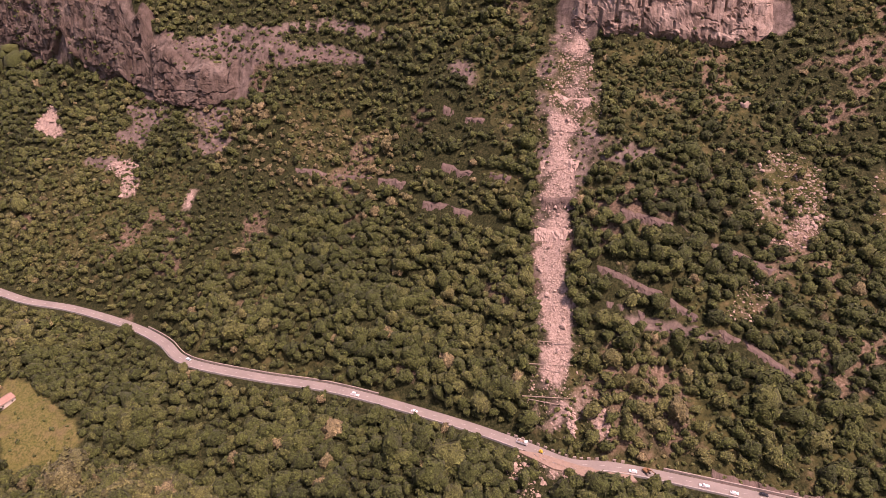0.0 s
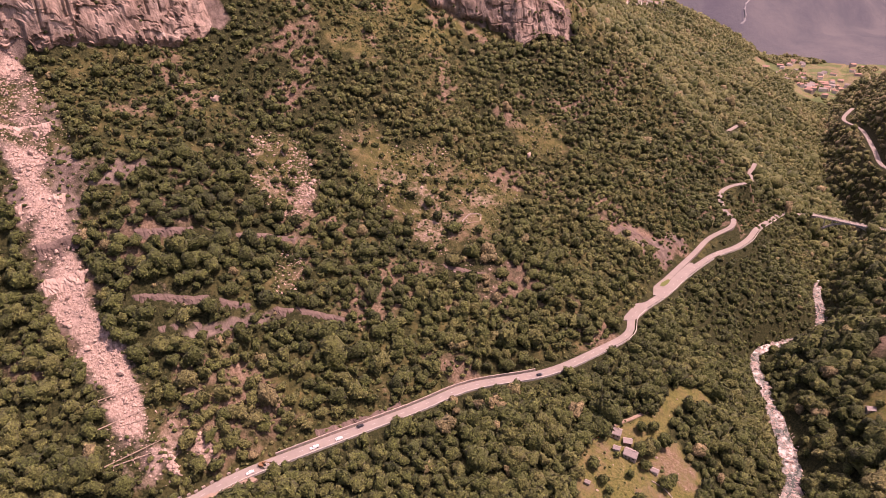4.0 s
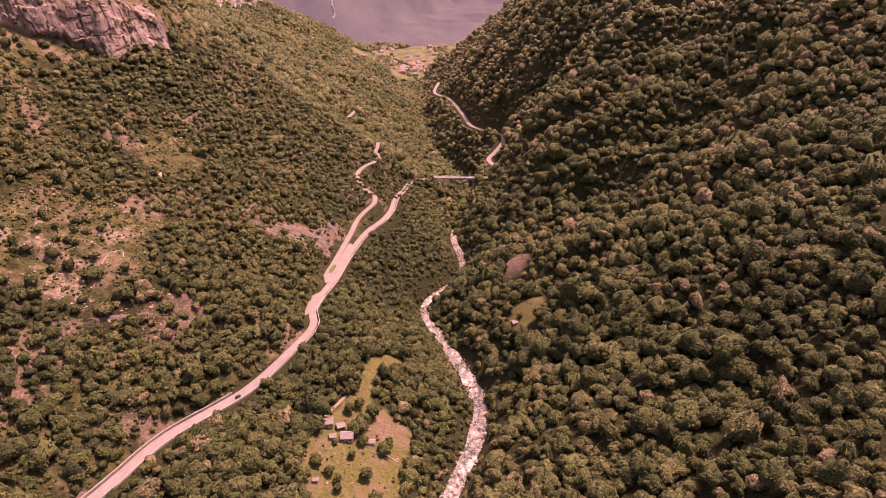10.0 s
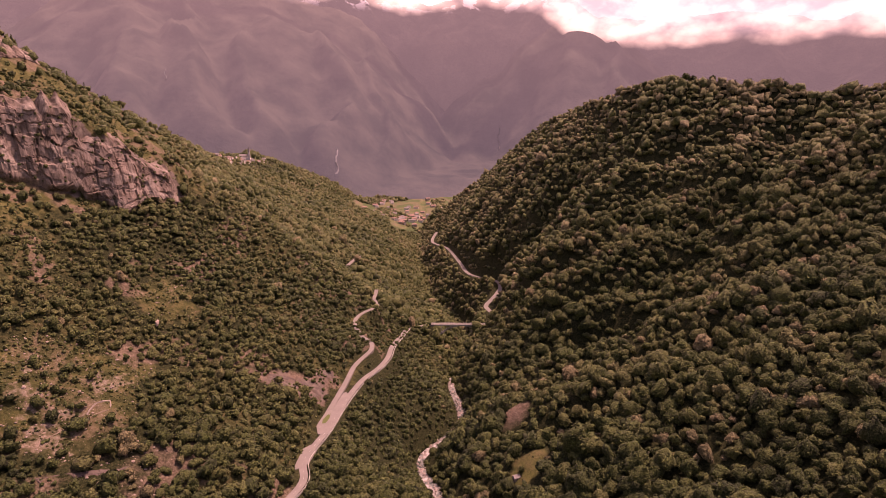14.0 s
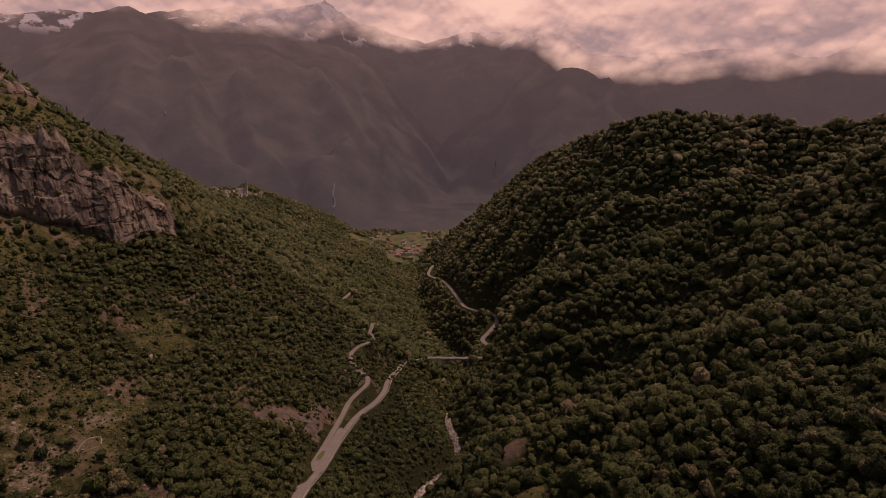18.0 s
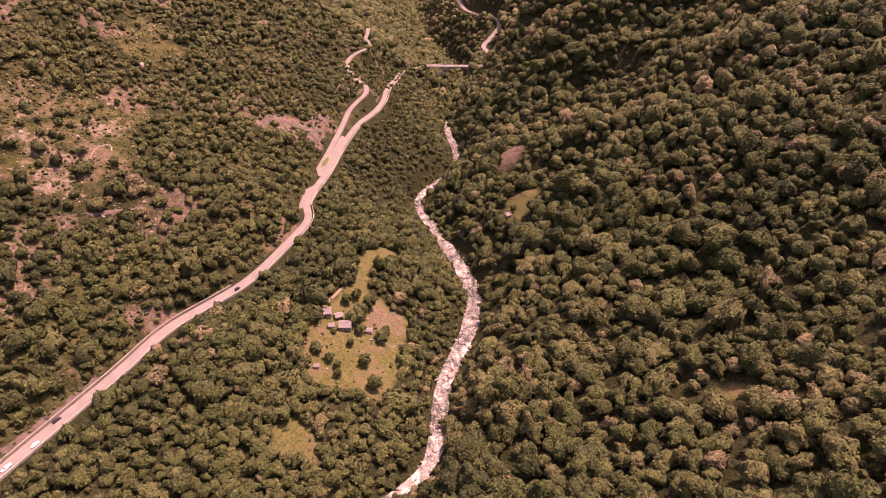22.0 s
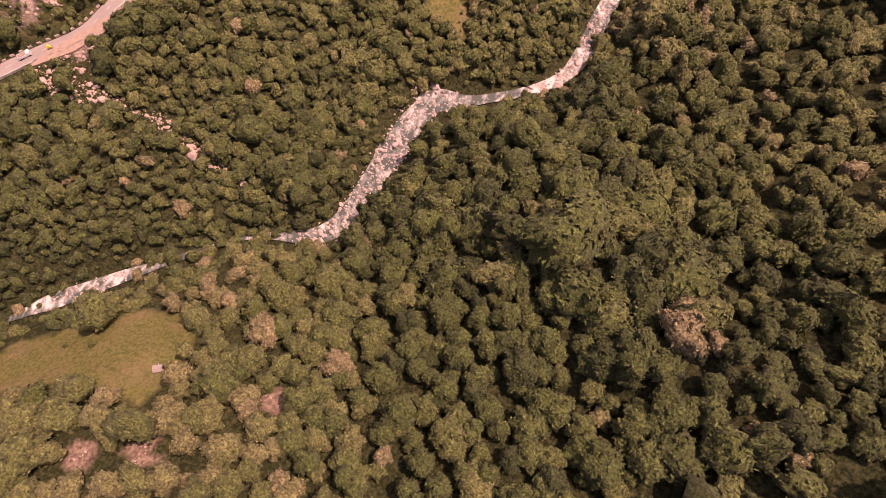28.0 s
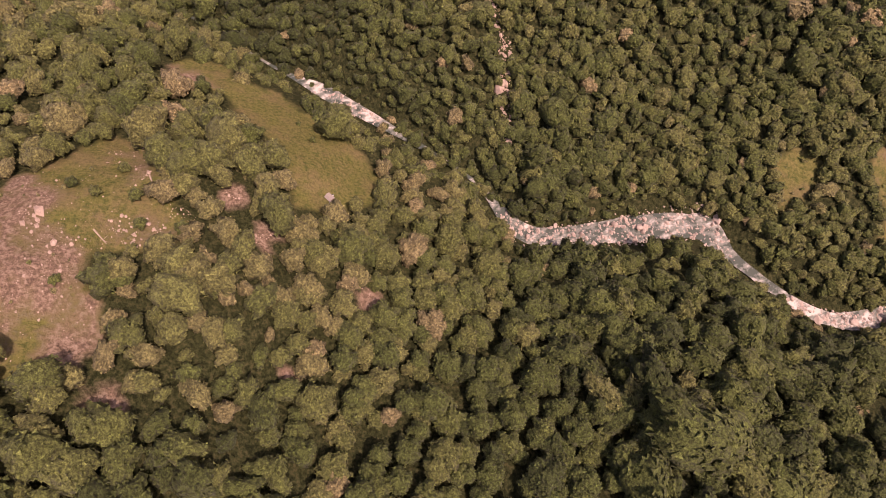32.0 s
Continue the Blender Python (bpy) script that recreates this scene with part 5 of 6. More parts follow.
def house(name, label, x, y, turn, w, d, h, rise, wall_m, roof_m, windows=2, group="", category="house", chimney=True):
    ob = base_of(name, label, category, x, y, float(at(x, y)) - 0.2, turn, group)
    part("wall", gable(w / 2, d / 2, h, rise, 2.5), wall_m, ob)
    roof = part("roof", roof_slabs(w / 2, d / 2, h, rise, 0.45, 0.22), roof_m, ob)
    if chimney:
        part("chimney", boxes(((w * 0.2, -0.35, h + rise * 0.4), (w * 0.2 + 0.6, 0.35, h + rise + 0.9))), wall_m, roof)
    if windows:
        part("door", boxes(((-0.5, -d / 2 - 0.05, 0), (0.5, -d / 2 + 0.06, 2.05))), timber, ob, "plank door")
        for side in (-1, 1):
            for k in range(windows):
                cx = (-1 if k % 2 else 1) * w * 0.3
                y0 = side * d / 2
                win = part("window", boxes(((cx - 0.5, y0 - 0.06, 1.1), (cx + 0.5, y0 + 0.06, 2.2))), timber, ob)
                part("pane", boxes(((cx - 0.4, y0 - 0.09, 1.2), (cx + 0.4, y0 + 0.09, 2.1))), glass_dark, win)
    return ob


house("stone_house", "stone house with a grey slate roof in the meadow", -73, 298, 8, 7.4, 5.7, 3.3, 2.0, wall_mat, slate)
house("stone_house", "stone house with a brownish slate roof beside trees", -59.5, 290, 2, 7.4, 6.2, 3.3, 2.0, wall_mat, slate)
house("barn", "small dark timber barn with a slate roof", -64.5, 297.5, 20, 4.6, 4.0, 2.6, 1.3, timber, slate, 1, category="barn", chimney=False)
house("shed", "low stone shed with a slate roof", -68, 288.5, 8, 3.6, 3.0, 2.2, 1.0, wall_mat, slate, 0, category="shed", chimney=False)
house("shed", "pale low shed among the trees", -44.5, 290, 0, 4.0, 2.6, 2.2, 0.8, plaster, slate, 0, category="shed", chimney=False)
house("shed", "tiny grey shed at the meadow's edge", -73, 256, 4, 2.6, 1.8, 1.8, 0.6, wall_mat, slate, 0, category="shed", chimney=False)
house("stone_hut", "small stone hut at the edge of a steep meadow", 58, 421, 25, 5.0, 4.0, 2.4, 1.4, wall_mat, slate, 1, category="hut", chimney=False)
house("shed", "small dark plank shed at the foot of the meadow", -113.5, -18, 30, 2.8, 2.0, 1.9, 0.6, timber, slate, 0, category="shed", chimney=False)
house("farmhouse", "whitewashed farmhouse with a reddish-brown roof in a field", -347, -221, -35, 10, 6.5, 3.4, 1.9, plaster, tiles)

# far village on its terrace, and the town on the plain
far_rng = np.random.default_rng(11)
for n in range(46):
    k = far_rng.uniform(0, 1)
    x, y = far_rng.uniform(-600 - 14 * k, -552 - 38 * k), 1650 + 520 * k
    m = (plaster, plaster, wall_mat)[n % 3]
    house("village_house", "pale plastered village house with a pitched roof", x, y, far_rng.uniform(-25, 25), far_rng.uniform(8, 13), far_rng.uniform(7, 9), far_rng.uniform(4.5, 7.5), 2.6, m, (slate, tiles, slate)[n % 3], 0, "village houses", chimney=False)
for n in range(74):
    if n < 46:
        x, y = far_rng.normal(-105, 42), far_rng.normal(2010, 62)
    else:
        x, y = far_rng.uniform(-310, 40), far_rng.uniform(2100, 2420)
    house("town_house", "pale town house with a pitched roof on the plain", x, y, far_rng.uniform(-40, 40), far_rng.uniform(10, 19), far_rng.uniform(8, 12), far_rng.uniform(5, 9), 2.8, (plaster, plaster, wall_mat)[n % 3], (tiles, slate, tiles)[n % 3], 0, "town houses", chimney=False)


def church(x, y, turn):
    ob = base_of("church", "white village church with a tall pointed bell tower", "church", x, y, float(at(x, y)) - 1, turn)
    part("nave", gable(14, 6.5, 11, 5, 3), plaster, ob)
    part("nave_roof", roof_slabs(14, 6.5, 11, 5, 0.6, 0.3), slate, ob)
    tower = part("tower", boxes(((15, -3, -3), (21, 3, 27))), plaster, ob)
    part("spire", box(bmesh.new(), (14.7, -3.3, 27), (21.3, 3.3, 40), (3.2, 3.2)), slate, tower)
    for s in (-1, 1):
        part("belfry_opening", boxes(((17, s * 3 - 0.06, 21), (19, s * 3 + 0.06, 25))), glass_dark, tower)
    part("church_door", boxes(((-14.1, -1.4, 0), (-13.9, 1.4, 4))), timber, ob)


church(-605, 1925, 8)


# ---- vehicles and machines on the road
def car(name, label, x, y, turn, paint_m, length=4.3, tall=1.45, pickup=False):
    d, z = along(np.array([x]), np.array([y]), ROAD_MAIN)
    ob = base_of(name, label, "car", x, y, float(z[0]) + 0.02, turn, "cars on the road")
    l = length / 2
    body = part("body", box(bmesh.new(), (-0.88, -l, 0.28), (0.88, l, 0.86), (0.06, 0.08), 0.08), paint_m, ob)
    cab = (-0.3, 1.0) if pickup else (-l * 0.72, l * 0.38)
    part("cabin", box(bmesh.new(), (-0.8, cab[0], 0.86), (0.8, cab[1], tall), (0.16, 0.32), 0.05), paint_m, ob)
    part("windscreen", box(bmesh.new(), (-0.68, cab[1] - 0.30, 0.92), (0.68, cab[1] - 0.02, tall - 0.1), (0.1, 0.1)), glass_dark, ob, "dark windscreen")
    part("rear_window", box(bmesh.new(), (-0.66, cab[0] + 0.02, 0.92), (0.66, cab[0] + 0.3, tall - 0.1), (0.1, 0.1)), glass_dark, ob)
    if pickup:
        part("load_bed", boxes(((-0.84, -l, 0.86), (-0.74, -0.4, 1.15)), ((0.74, -l, 0.86), (0.84, -0.4, 1.15)), ((-0.84, -l, 0.86), (0.84, -l + 0.1, 1.15))), paint_m, ob)
    for sx in (-1, 1):
        for sy in (-1, 1):
            bm = rod(bmesh.new(), (sx * 0.72, sy * l * 0.62, 0.32), (sx * 0.92, sy * l * 0.62, 0.32), 0.32, 0.32, 12)
            wheel = part("wheel", bm, rubber, ob)
            part("rim", rod(bmesh.new(), (sx * 0.925, sy * l * 0.62, 0.32), (sx * 0.935, sy * l * 0.62, 0.32), 0.19, 0.19, 10), steel, wheel)
        part("headlight", boxes(((sx * 0.6 - 0.14, l - 0.12, 0.6), (sx * 0.6 + 0.14, l - 0.02, 0.74))), lamp_glass, ob)
    return ob


def heading(x, y):
    p = np.array(ROAD_MAIN)
    k = int(np.argmin(np.hypot(p[:, 0] - x, p[:, 1] - y)))
    a, b = p[max(k - 1, 0)], p[min(k + 1, len(p) - 1)]
    return math.degrees(math.atan2(-(b[0] - a[0]), b[1] - a[1]))


def on_road(k, side):
    """A place on the main road, k metres along from its south end of the works, side metres to the right."""
    p = np.array(ROAD_MAIN)
    s = np.concatenate([[0], np.cumsum(np.hypot(*np.diff(p[:, :2], axis=0).T))])
    x, y = np.interp(k, s, p[:, 0]), np.interp(k, s, p[:, 1])
    h = radians(heading(x, y))
    return x + side * math.cos(h), y + side * math.sin(h), math.degrees(h)


def place_car(x, y, side, flip, *args, **kw):
    p = np.array(ROAD_MAIN)
    k = int(np.argmin(np.hypot(p[:, 0] - x, p[:, 1] - y)))
    h = radians(heading(x, y))
    car(*args[:2], p[k, 0] + side * math.cos(h), p[k, 1] + side * math.sin(h), math.degrees(h) + (180 if flip else 0), args[2], **kw)


place_car(-357, -109, -1.6, True, "car", "pale blue small car driving on the road", pale_blue, length=3.9)
place_car(-306, 0, 1.6, False, "van", "white delivery van on the road", white_paint, length=5.6, tall=2.3)
place_car(-284, 34, 1.6, False, "car", "white hatchback on the road", white_paint, length=4.0)
place_car(-223, 139, 1.7, True, "car", "white estate car passing the road works", white_paint)
place_car(-206, 174, 1.4, True, "pickup_truck", "white pickup truck parked on the road", white_paint, length=5.2, tall=1.75, pickup=True)
place_car(-194, 200, -1.7, False, "car", "black car on the road", dark_paint)
place_car(-199, 191, 1.8, False, "car", "pale grey car parked by the parapet", white_paint, length=4.1)
place_car(-131, 303, 1.5, False, "car", "small dark car farther along the road", dark_paint, length=3.8)
car("car", "red car parked beside the meadow houses", -81, 290, 15, red_paint, length=3.9).location[2] = float(at(-81, 290)) + 0.05


def excavator(x, y, z, turn):
    ob = base_of("excavator", "orange tracked excavator with a folded boom on the road", "excavator", x, y, z, turn)
    for s in (-1, 1):
        track = part("track", box(bmesh.new(), (s * 1.15 - 0.3, -1.9, 0), (s * 1.15 + 0.3, 1.9, 0.85), (0, 0.35), 0.12), rubber, ob)
        for k in range(3):
            part("roller", rod(bmesh.new(), (s * 1.47, -1.2 + k * 1.2, 0.4), (s * 1.5, -1.2 + k * 1.2, 0.4), 0.3, 0.3, 10), steel, track)
    part("upper_body", box(bmesh.new(), (-1.3, -2.1, 0.95), (1.3, 0.9, 1.9), (0.08, 0.12), 0.1), orange_paint, ob)
    cab = part("cab", box(bmesh.new(), (-1.25, -0.3, 1.9), (-0.2, 1.3, 3.0), (0.08, 0.15), 0.06), orange_paint, ob)
    part("cab_window", boxes(((-1.1, 1.18, 2.05), (-0.35, 1.24, 2.8))), glass_dark, cab)
    part("boom", rod(rod(bmesh.new(), (0.3, 0.7, 1.6), (0.3, 2.6, 4.6), 0.32, 0.26, 6), (0.3, 2.6, 4.6), (0.3, 5.0, 4.5), 0.26, 0.2, 6), orange_paint, ob)
    part("stick", rod(bmesh.new(), (0.3, 5.0, 4.6), (0.3, 5.9, 1.9), 0.2, 0.14, 6), orange_paint, ob)
    part("bucket", box(bmesh.new(), (-0.2, 5.2, 0.9), (0.8, 6.2, 1.9), (0.05, 0.25), 0.05), steel, ob)


p = np.array(ROAD_MAIN)
k = int(np.argmin(np.hypot(p[:, 0] + 221, p[:, 1] - 146)))
excavator(p[k, 0] + 1.4, p[k, 1] + 2, p[k, 2] + 0.02, -70)


def tipper(x, y, z, turn):
    ob = base_of("tipper_truck", "white tipper truck with a pale load beside the works", "truck", x, y, z, turn)
    part("chassis", boxes(((-0.9, -3.2, 0.55), (0.9, 3.1, 0.85))), rubber, ob)
    cab = part("cab", box(bmesh.new(), (-1.15, 1.5, 0.7), (1.15, 3.2, 2.7), (0.06, 0.15), 0.08), white_paint, ob)
    part("windscreen", boxes(((-1.0, 3.14, 1.6), (1.0, 3.22, 2.4))), glass_dark, cab)
    body = part("tipping_body", boxes(((-1.2, -3.2, 0.95), (1.2, 1.3, 1.1)), ((-1.2, -3.2, 1.1), (-1.1, 1.3, 2.2)), ((1.1, -3.2, 1.1), (1.2, 1.3, 2.2)), ((-1.2, 1.2, 1.1), (1.2, 1.3, 2.3))), white_paint, ob)
    part("load", box(bmesh.new(), (-1.08, -3.1, 1.1), (1.08, 1.18, 2.3), (0.5, 0.8), 0.2), earth, body)
    for s in (-1, 1):
        for yy in (-2.4, -1.3, 2.2):
            part("wheel", rod(bmesh.new(), (s * 0.8, yy, 0.5), (s * 1.15, yy, 0.5), 0.5, 0.5, 12), rubber, ob)


tipper(-249, 88.5, 40.45, heading(-249, 88))
mini = base_of("mini_loader", "small yellow loader beside the barrier", "loader", -241, 97, 40.2, heading(-241, 97))
part("body", box(bmesh.new(), (-0.7, -1.2, 0.4), (0.7, 1.0, 1.3), (0.06, 0.1), 0.08), yellow_paint, mini)
part("cab", box(bmesh.new(), (-0.55, -0.6, 1.3), (0.55, 0.5, 2.1), (0.08, 0.12), 0.05), yellow_paint, mini)
part("shovel", box(bmesh.new(), (-0.8, 1.3, 0.1), (0.8, 1.9, 0.7), (0, 0.2)), steel, mini)
for s in (-1, 1):
    for yy in (-0.7, 0.6):
        part("wheel", rod(bmesh.new(), (s * 0.6, yy, 0.36), (s * 0.85, yy, 0.36), 0.36, 0.36, 10), rubber, mini)


# ---- the road: markings, parapets, walls and blocks
def strip(line, k0, k1, side, low, high, thick):
    """A wall beside a line: between two places along it, side metres to the right."""
    p = np.array(line)
    s = np.concatenate([[0], np.cumsum(np.hypot(*np.diff(p[:, :2], axis=0).T))])
    m = (s >= k0) & (s <= k1)
    p = p[m]
    t = np.gradient(p[:, :2], axis=0)
    t /= np.linalg.norm(t, axis=1)[:, None]
    p[:, :2] += np.stack([t[:, 1], -t[:, 0]], -1) * side
    return ribbon(p, thick / 2, [(-1, low), (-1, high), (1, high), (1, low)])


road_p = np.array(ROAD_MAIN)
road_s = np.concatenate([[0], np.cumsum(np.hypot(*np.diff(road_p[:, :2], axis=0).T))])
ROAD_LONG = float(road_s[-1])


def along_road(x, y):
    return float(road_s[int(np.argmin(np.hypot(road_p[:, 0] - x, road_p[:, 1] - y)))])


works = along_road(-238, 102)
for k0, k1, low in ((0, works - 12, -4), (works + 22, ROAD_LONG - 290, -4), (ROAD_LONG - 285, ROAD_LONG - 40, -3)):
    if k1 - k0 > 20:
        v, q = strip(ROAD_MAIN, k0, k1, 4.15, low, 0.75, 0.35)
        setting("parapet", mesh_of("parapet", v, q, concrete), "pale concrete parapet and retaining wall beside the road", "parapet")
v, q = strip(ROAD_MAIN, along_road(-215, 155), along_road(-130, 306), -4.6, -0.6, 1.1, 0.5)
setting("retaining_wall", mesh_of("retaining_wall", v, q, wall_mat), "low dark stone retaining wall below the slope", "wall")
v, q = strip(ROAD_MAIN, along_road(-400, -150), along_road(-300, 10), -4.6, -0.6, 0.9, 0.5)
setting("retaining_wall_west", mesh_of("retaining_wall", v, q, wall_mat), "low dark stone retaining wall below the slope", "wall")


# ---- stones: boulders in the river, the slide and the pastures
def boulder_mesh(rng, mat):
    bm = bmesh.new()
    bmesh.ops.create_icosphere(bm, subdivisions=2, radius=1)
    cuts = [(Vector(rng.normal(size=3)).normalized(), rng.uniform(0.45, 0.8)) for _ in range(7)]
    for v in bm.verts:
        for n, d in cuts:
            over = v.co.dot(n) - d
            if over > 0:
                v.co -= n * over * 0.95
        v.co *= 1 + rng.uniform(-0.05, 0.05)
    me = bpy.data.meshes.new("boulder")
    bm.to_mesh(me)
    bm.free()
    me.materials.append(mat)
    return me


stone_rng = np.random.default_rng(23)
BOULDERS = [boulder_mesh(stone_rng, stone_mat) for _ in range(6)]
BLOCKS = [boulder_mesh(stone_rng, scree_mat) for _ in range(6)]


def boulder(x, y, z, r, label, group):
    ob = new("boulder", (BOULDERS if group == "river boulders" else BLOCKS)[int(stone_rng.integers(6))])
    ob.matrix_basis = Matrix.Translation((x, y, z)) @ Euler(stone_rng.uniform(0, 6.28, 3)).to_matrix().to_4x4() @ Matrix.Diagonal((r, r * stone_rng.uniform(0.7, 1), r * stone_rng.uniform(0.5, 0.8), 1))
    return tagged(ob, label, "boulder", group)


def rubble(name, label, x, y, r, lift=0.1, mat=scree_mat):
    """Many small stones in one object."""
    shapes = [(OCT[0] * stone_rng.uniform(0.6, 1.1, (6, 1)), OCT[1]) for _ in range(8)]
    shapes += [(ICO[0] * stone_rng.uniform(0.7, 1.1, (12, 1)), ICO[1]) for _ in range(4)]
    kind, turn = stone_rng.integers(len(shapes), size=len(x)), stone_rng.uniform(0, 6.28, len(x))
    z = at(x, y) + lift * r
    vs, fs, count = [], [], 0
    for k, (sv, sf) in enumerate(shapes):
        m = np.nonzero(kind == k)[0]
        c, s = np.cos(turn[m])[:, None], np.sin(turn[m])[:, None]
        px = (sv[:, 0] * c - sv[:, 1] * s) * r[m, None] + x[m, None]
        py = (sv[:, 0] * s + sv[:, 1] * c) * r[m, None] * 0.8 + y[m, None]
        pz = sv[None, :, 2] * r[m, None] * 0.65 + z[m, None]
        vs.append(np.stack([px, py, pz], -1).reshape(-1, 3))
        fs.append((sf[None] + (count + np.arange(len(m)) * len(sv))[:, None, None]).reshape(-1, 3))
        count += len(m) * len(sv)
    return tagged(new(name, mesh_of(name, np.concatenate(vs), np.concatenate(fs), mat)), label, "stones", kind="stuff")


def in_area(name, n):
    ring = np.array(AREAS[name])
    (x0, y0), (x1, y1) = ring.min(0), ring.max(0)
    x, y = stone_rng.uniform(x0, x1, n * 4), stone_rng.uniform(y0, y1, n * 4)
    m = np.nonzero(inside(x, y, AREAS[name]))[0][:n]
    return x[m], y[m]


# river bed
river_p = np.array(RIVER_LINE)
seen = np.nonzero((river_p[:, 1] > -60) & (river_p[:, 1] < 720) & (RIVER_WIDE > 2.8))[0]
weight = RIVER_WIDE[seen] / RIVER_WIDE[seen].sum()
for _ in range(210):
    k = int(stone_rng.choice(seen, p=weight))
    x, y = river_p[k, :2] + stone_rng.uniform(-0.95, 0.95, 2) * RIVER_WIDE[k]
    r = 0.5 + stone_rng.gamma(2.0, 0.42)
    boulder(x, y, river_p[k, 2] + 0.1 * r, min(r, 3.0), "large pale water-worn boulder in the river", "river boulders")
k = stone_rng.choice(seen, 2600, p=weight)
off = stone_rng.uniform(-1.15, 1.15, (2600, 2)) * RIVER_WIDE[k][:, None]
rx, ry = river_p[k, 0] + off[:, 0], river_p[k, 1] + off[:, 1]
rr = 0.25 + stone_rng.gamma(1.6, 0.28, 2600)
stones = rubble("river_stones", "pale stones and cobbles along the river bed", rx, ry, rr, mat=stone_mat)
me = stones.data
co = np.empty(len(me.vertices) * 3, np.float32)
me.vertices.foreach_get("co", co)
co = co.reshape(-1, 3)
flow = along(co[:, 0], co[:, 1], RIVER_LINE[::3])[1]
co[:, 2] = np.maximum(co[:, 2], 0 * flow - 999) + np.where(at(co[:, 0], co[:, 1]) < flow, flow - at(co[:, 0], co[:, 1]), 0)
me.vertices.foreach_set("co", co.ravel())
me.update()

# the slide
x, y = in_area("slide_core", 70)
for a, b in zip(x, y):
    r = 0.7 + stone_rng.gamma(1.8, 0.45)
    boulder(a, b, float(at(a, b)) + 0.2 * r, min(r, 2.8), "angular pale boulder on the landslide", "landslide boulders")
x, y = in_area("slide_core", 3200)
rubble("slide_rubble", "loose pale broken rock of the landslide", x, y, 0.2 + stone_rng.gamma(1.3, 0.3, len(x)))
x, y = in_area("slide", 1400)
rubble("slide_edge_rubble", "scattered rock and earth at the edge of the slide", x, y, 0.2 + stone_rng.gamma(1.3, 0.25, len(x)))
for area, n, r in (("boulders", 900, 0.36), ("open_a", 1100, 0.26), ("open_b", 200, 0.3), ("open_c", 500, 0.4), ("open_d", 250, 0.3), ("rocks_e", 160, 0.3), ("gully", 520, 0.45), ("scree_a", 380, 0.45), ("scree_b", 380, 0.45), ("slide_fan", 160, 0.22), ("fan_below", 120, 0.35), ("knoll", 200, 0.11), ("bare_q", 50, 0.26), ("bare_r", 60, 0.34), ("bare_s", 50, 0.34), ("bare_t", 16, 0.26), ("bare_p", 30, 0.15), ("bare_a", 20, 0.15), ("bare_b", 14, 0.15), ("bare_c", 20, 0.15), ("hamlet", 70, 0.25), ("scar", 200, 0.35), ("slide_tongue", 200, 0.4)):
    x, y = in_area(area, n)
    rubble("scattered_stones", "pale stones lying in the grass and scree", x, y, 0.15 + stone_rng.gamma(1.3, r, len(x)))
boulder(-400, 290, float(at(-400, 290)) + 1.5, 4.6, "huge pale boulder standing in the scrub", "lone boulders")
boulder(-235, 487, float(at(-235, 487)) + 1.0, 4.0, "pale split boulder on the wooded slope", "lone boulders")
boulder(-208, 353, float(at(-208, 353)) + 1.0, 2.4, "white rock below the pasture", "lone boulders")
boulder(-78, 82, float(at(-78, 82)) + 1.2, 2.4, "big angular block in the river bed", "lone boulders")

# fallen trunks
for (ax, ay), (bx, by) in (((-300, 105), (-287, 131)), ((-288, 100), (-277, 126)), ((-285, 103), (-274, 122)), ((-271, 94), (-261, 120)), ((-268, 97), (-258, 116)), ((-331, 85), (-321, 91)), ((-104, -96), (-97, -92)), ((-128, -80), (-121, -78))):
    za, zb = float(at(ax, ay)) + 0.7, float(at(bx, by)) + 0.9
    ob = base_of("fallen_trunk", "bleached fallen tree trunk lying across the slope", "log", ax, ay, za, 0, "fallen trunks")
    e = Vector((bx - ax, by - ay, zb - za))
    bm = rod(bmesh.new(), (0, 0, 0), e * 0.55, 0.34, 0.27, 7)
    part("trunk", rod(bm, e * 0.55, e, 0.27, 0.12, 7), dead_wood, ob)
    for k in range(4):
        q = e * (0.45 + 0.13 * k)
        part("branch", rod(bmesh.new(), q, q + Vector(stone_rng.normal(size=3)) * 0.9 + e.normalized() * 1.6, 0.09, 0.03, 5), dead_wood, ob)


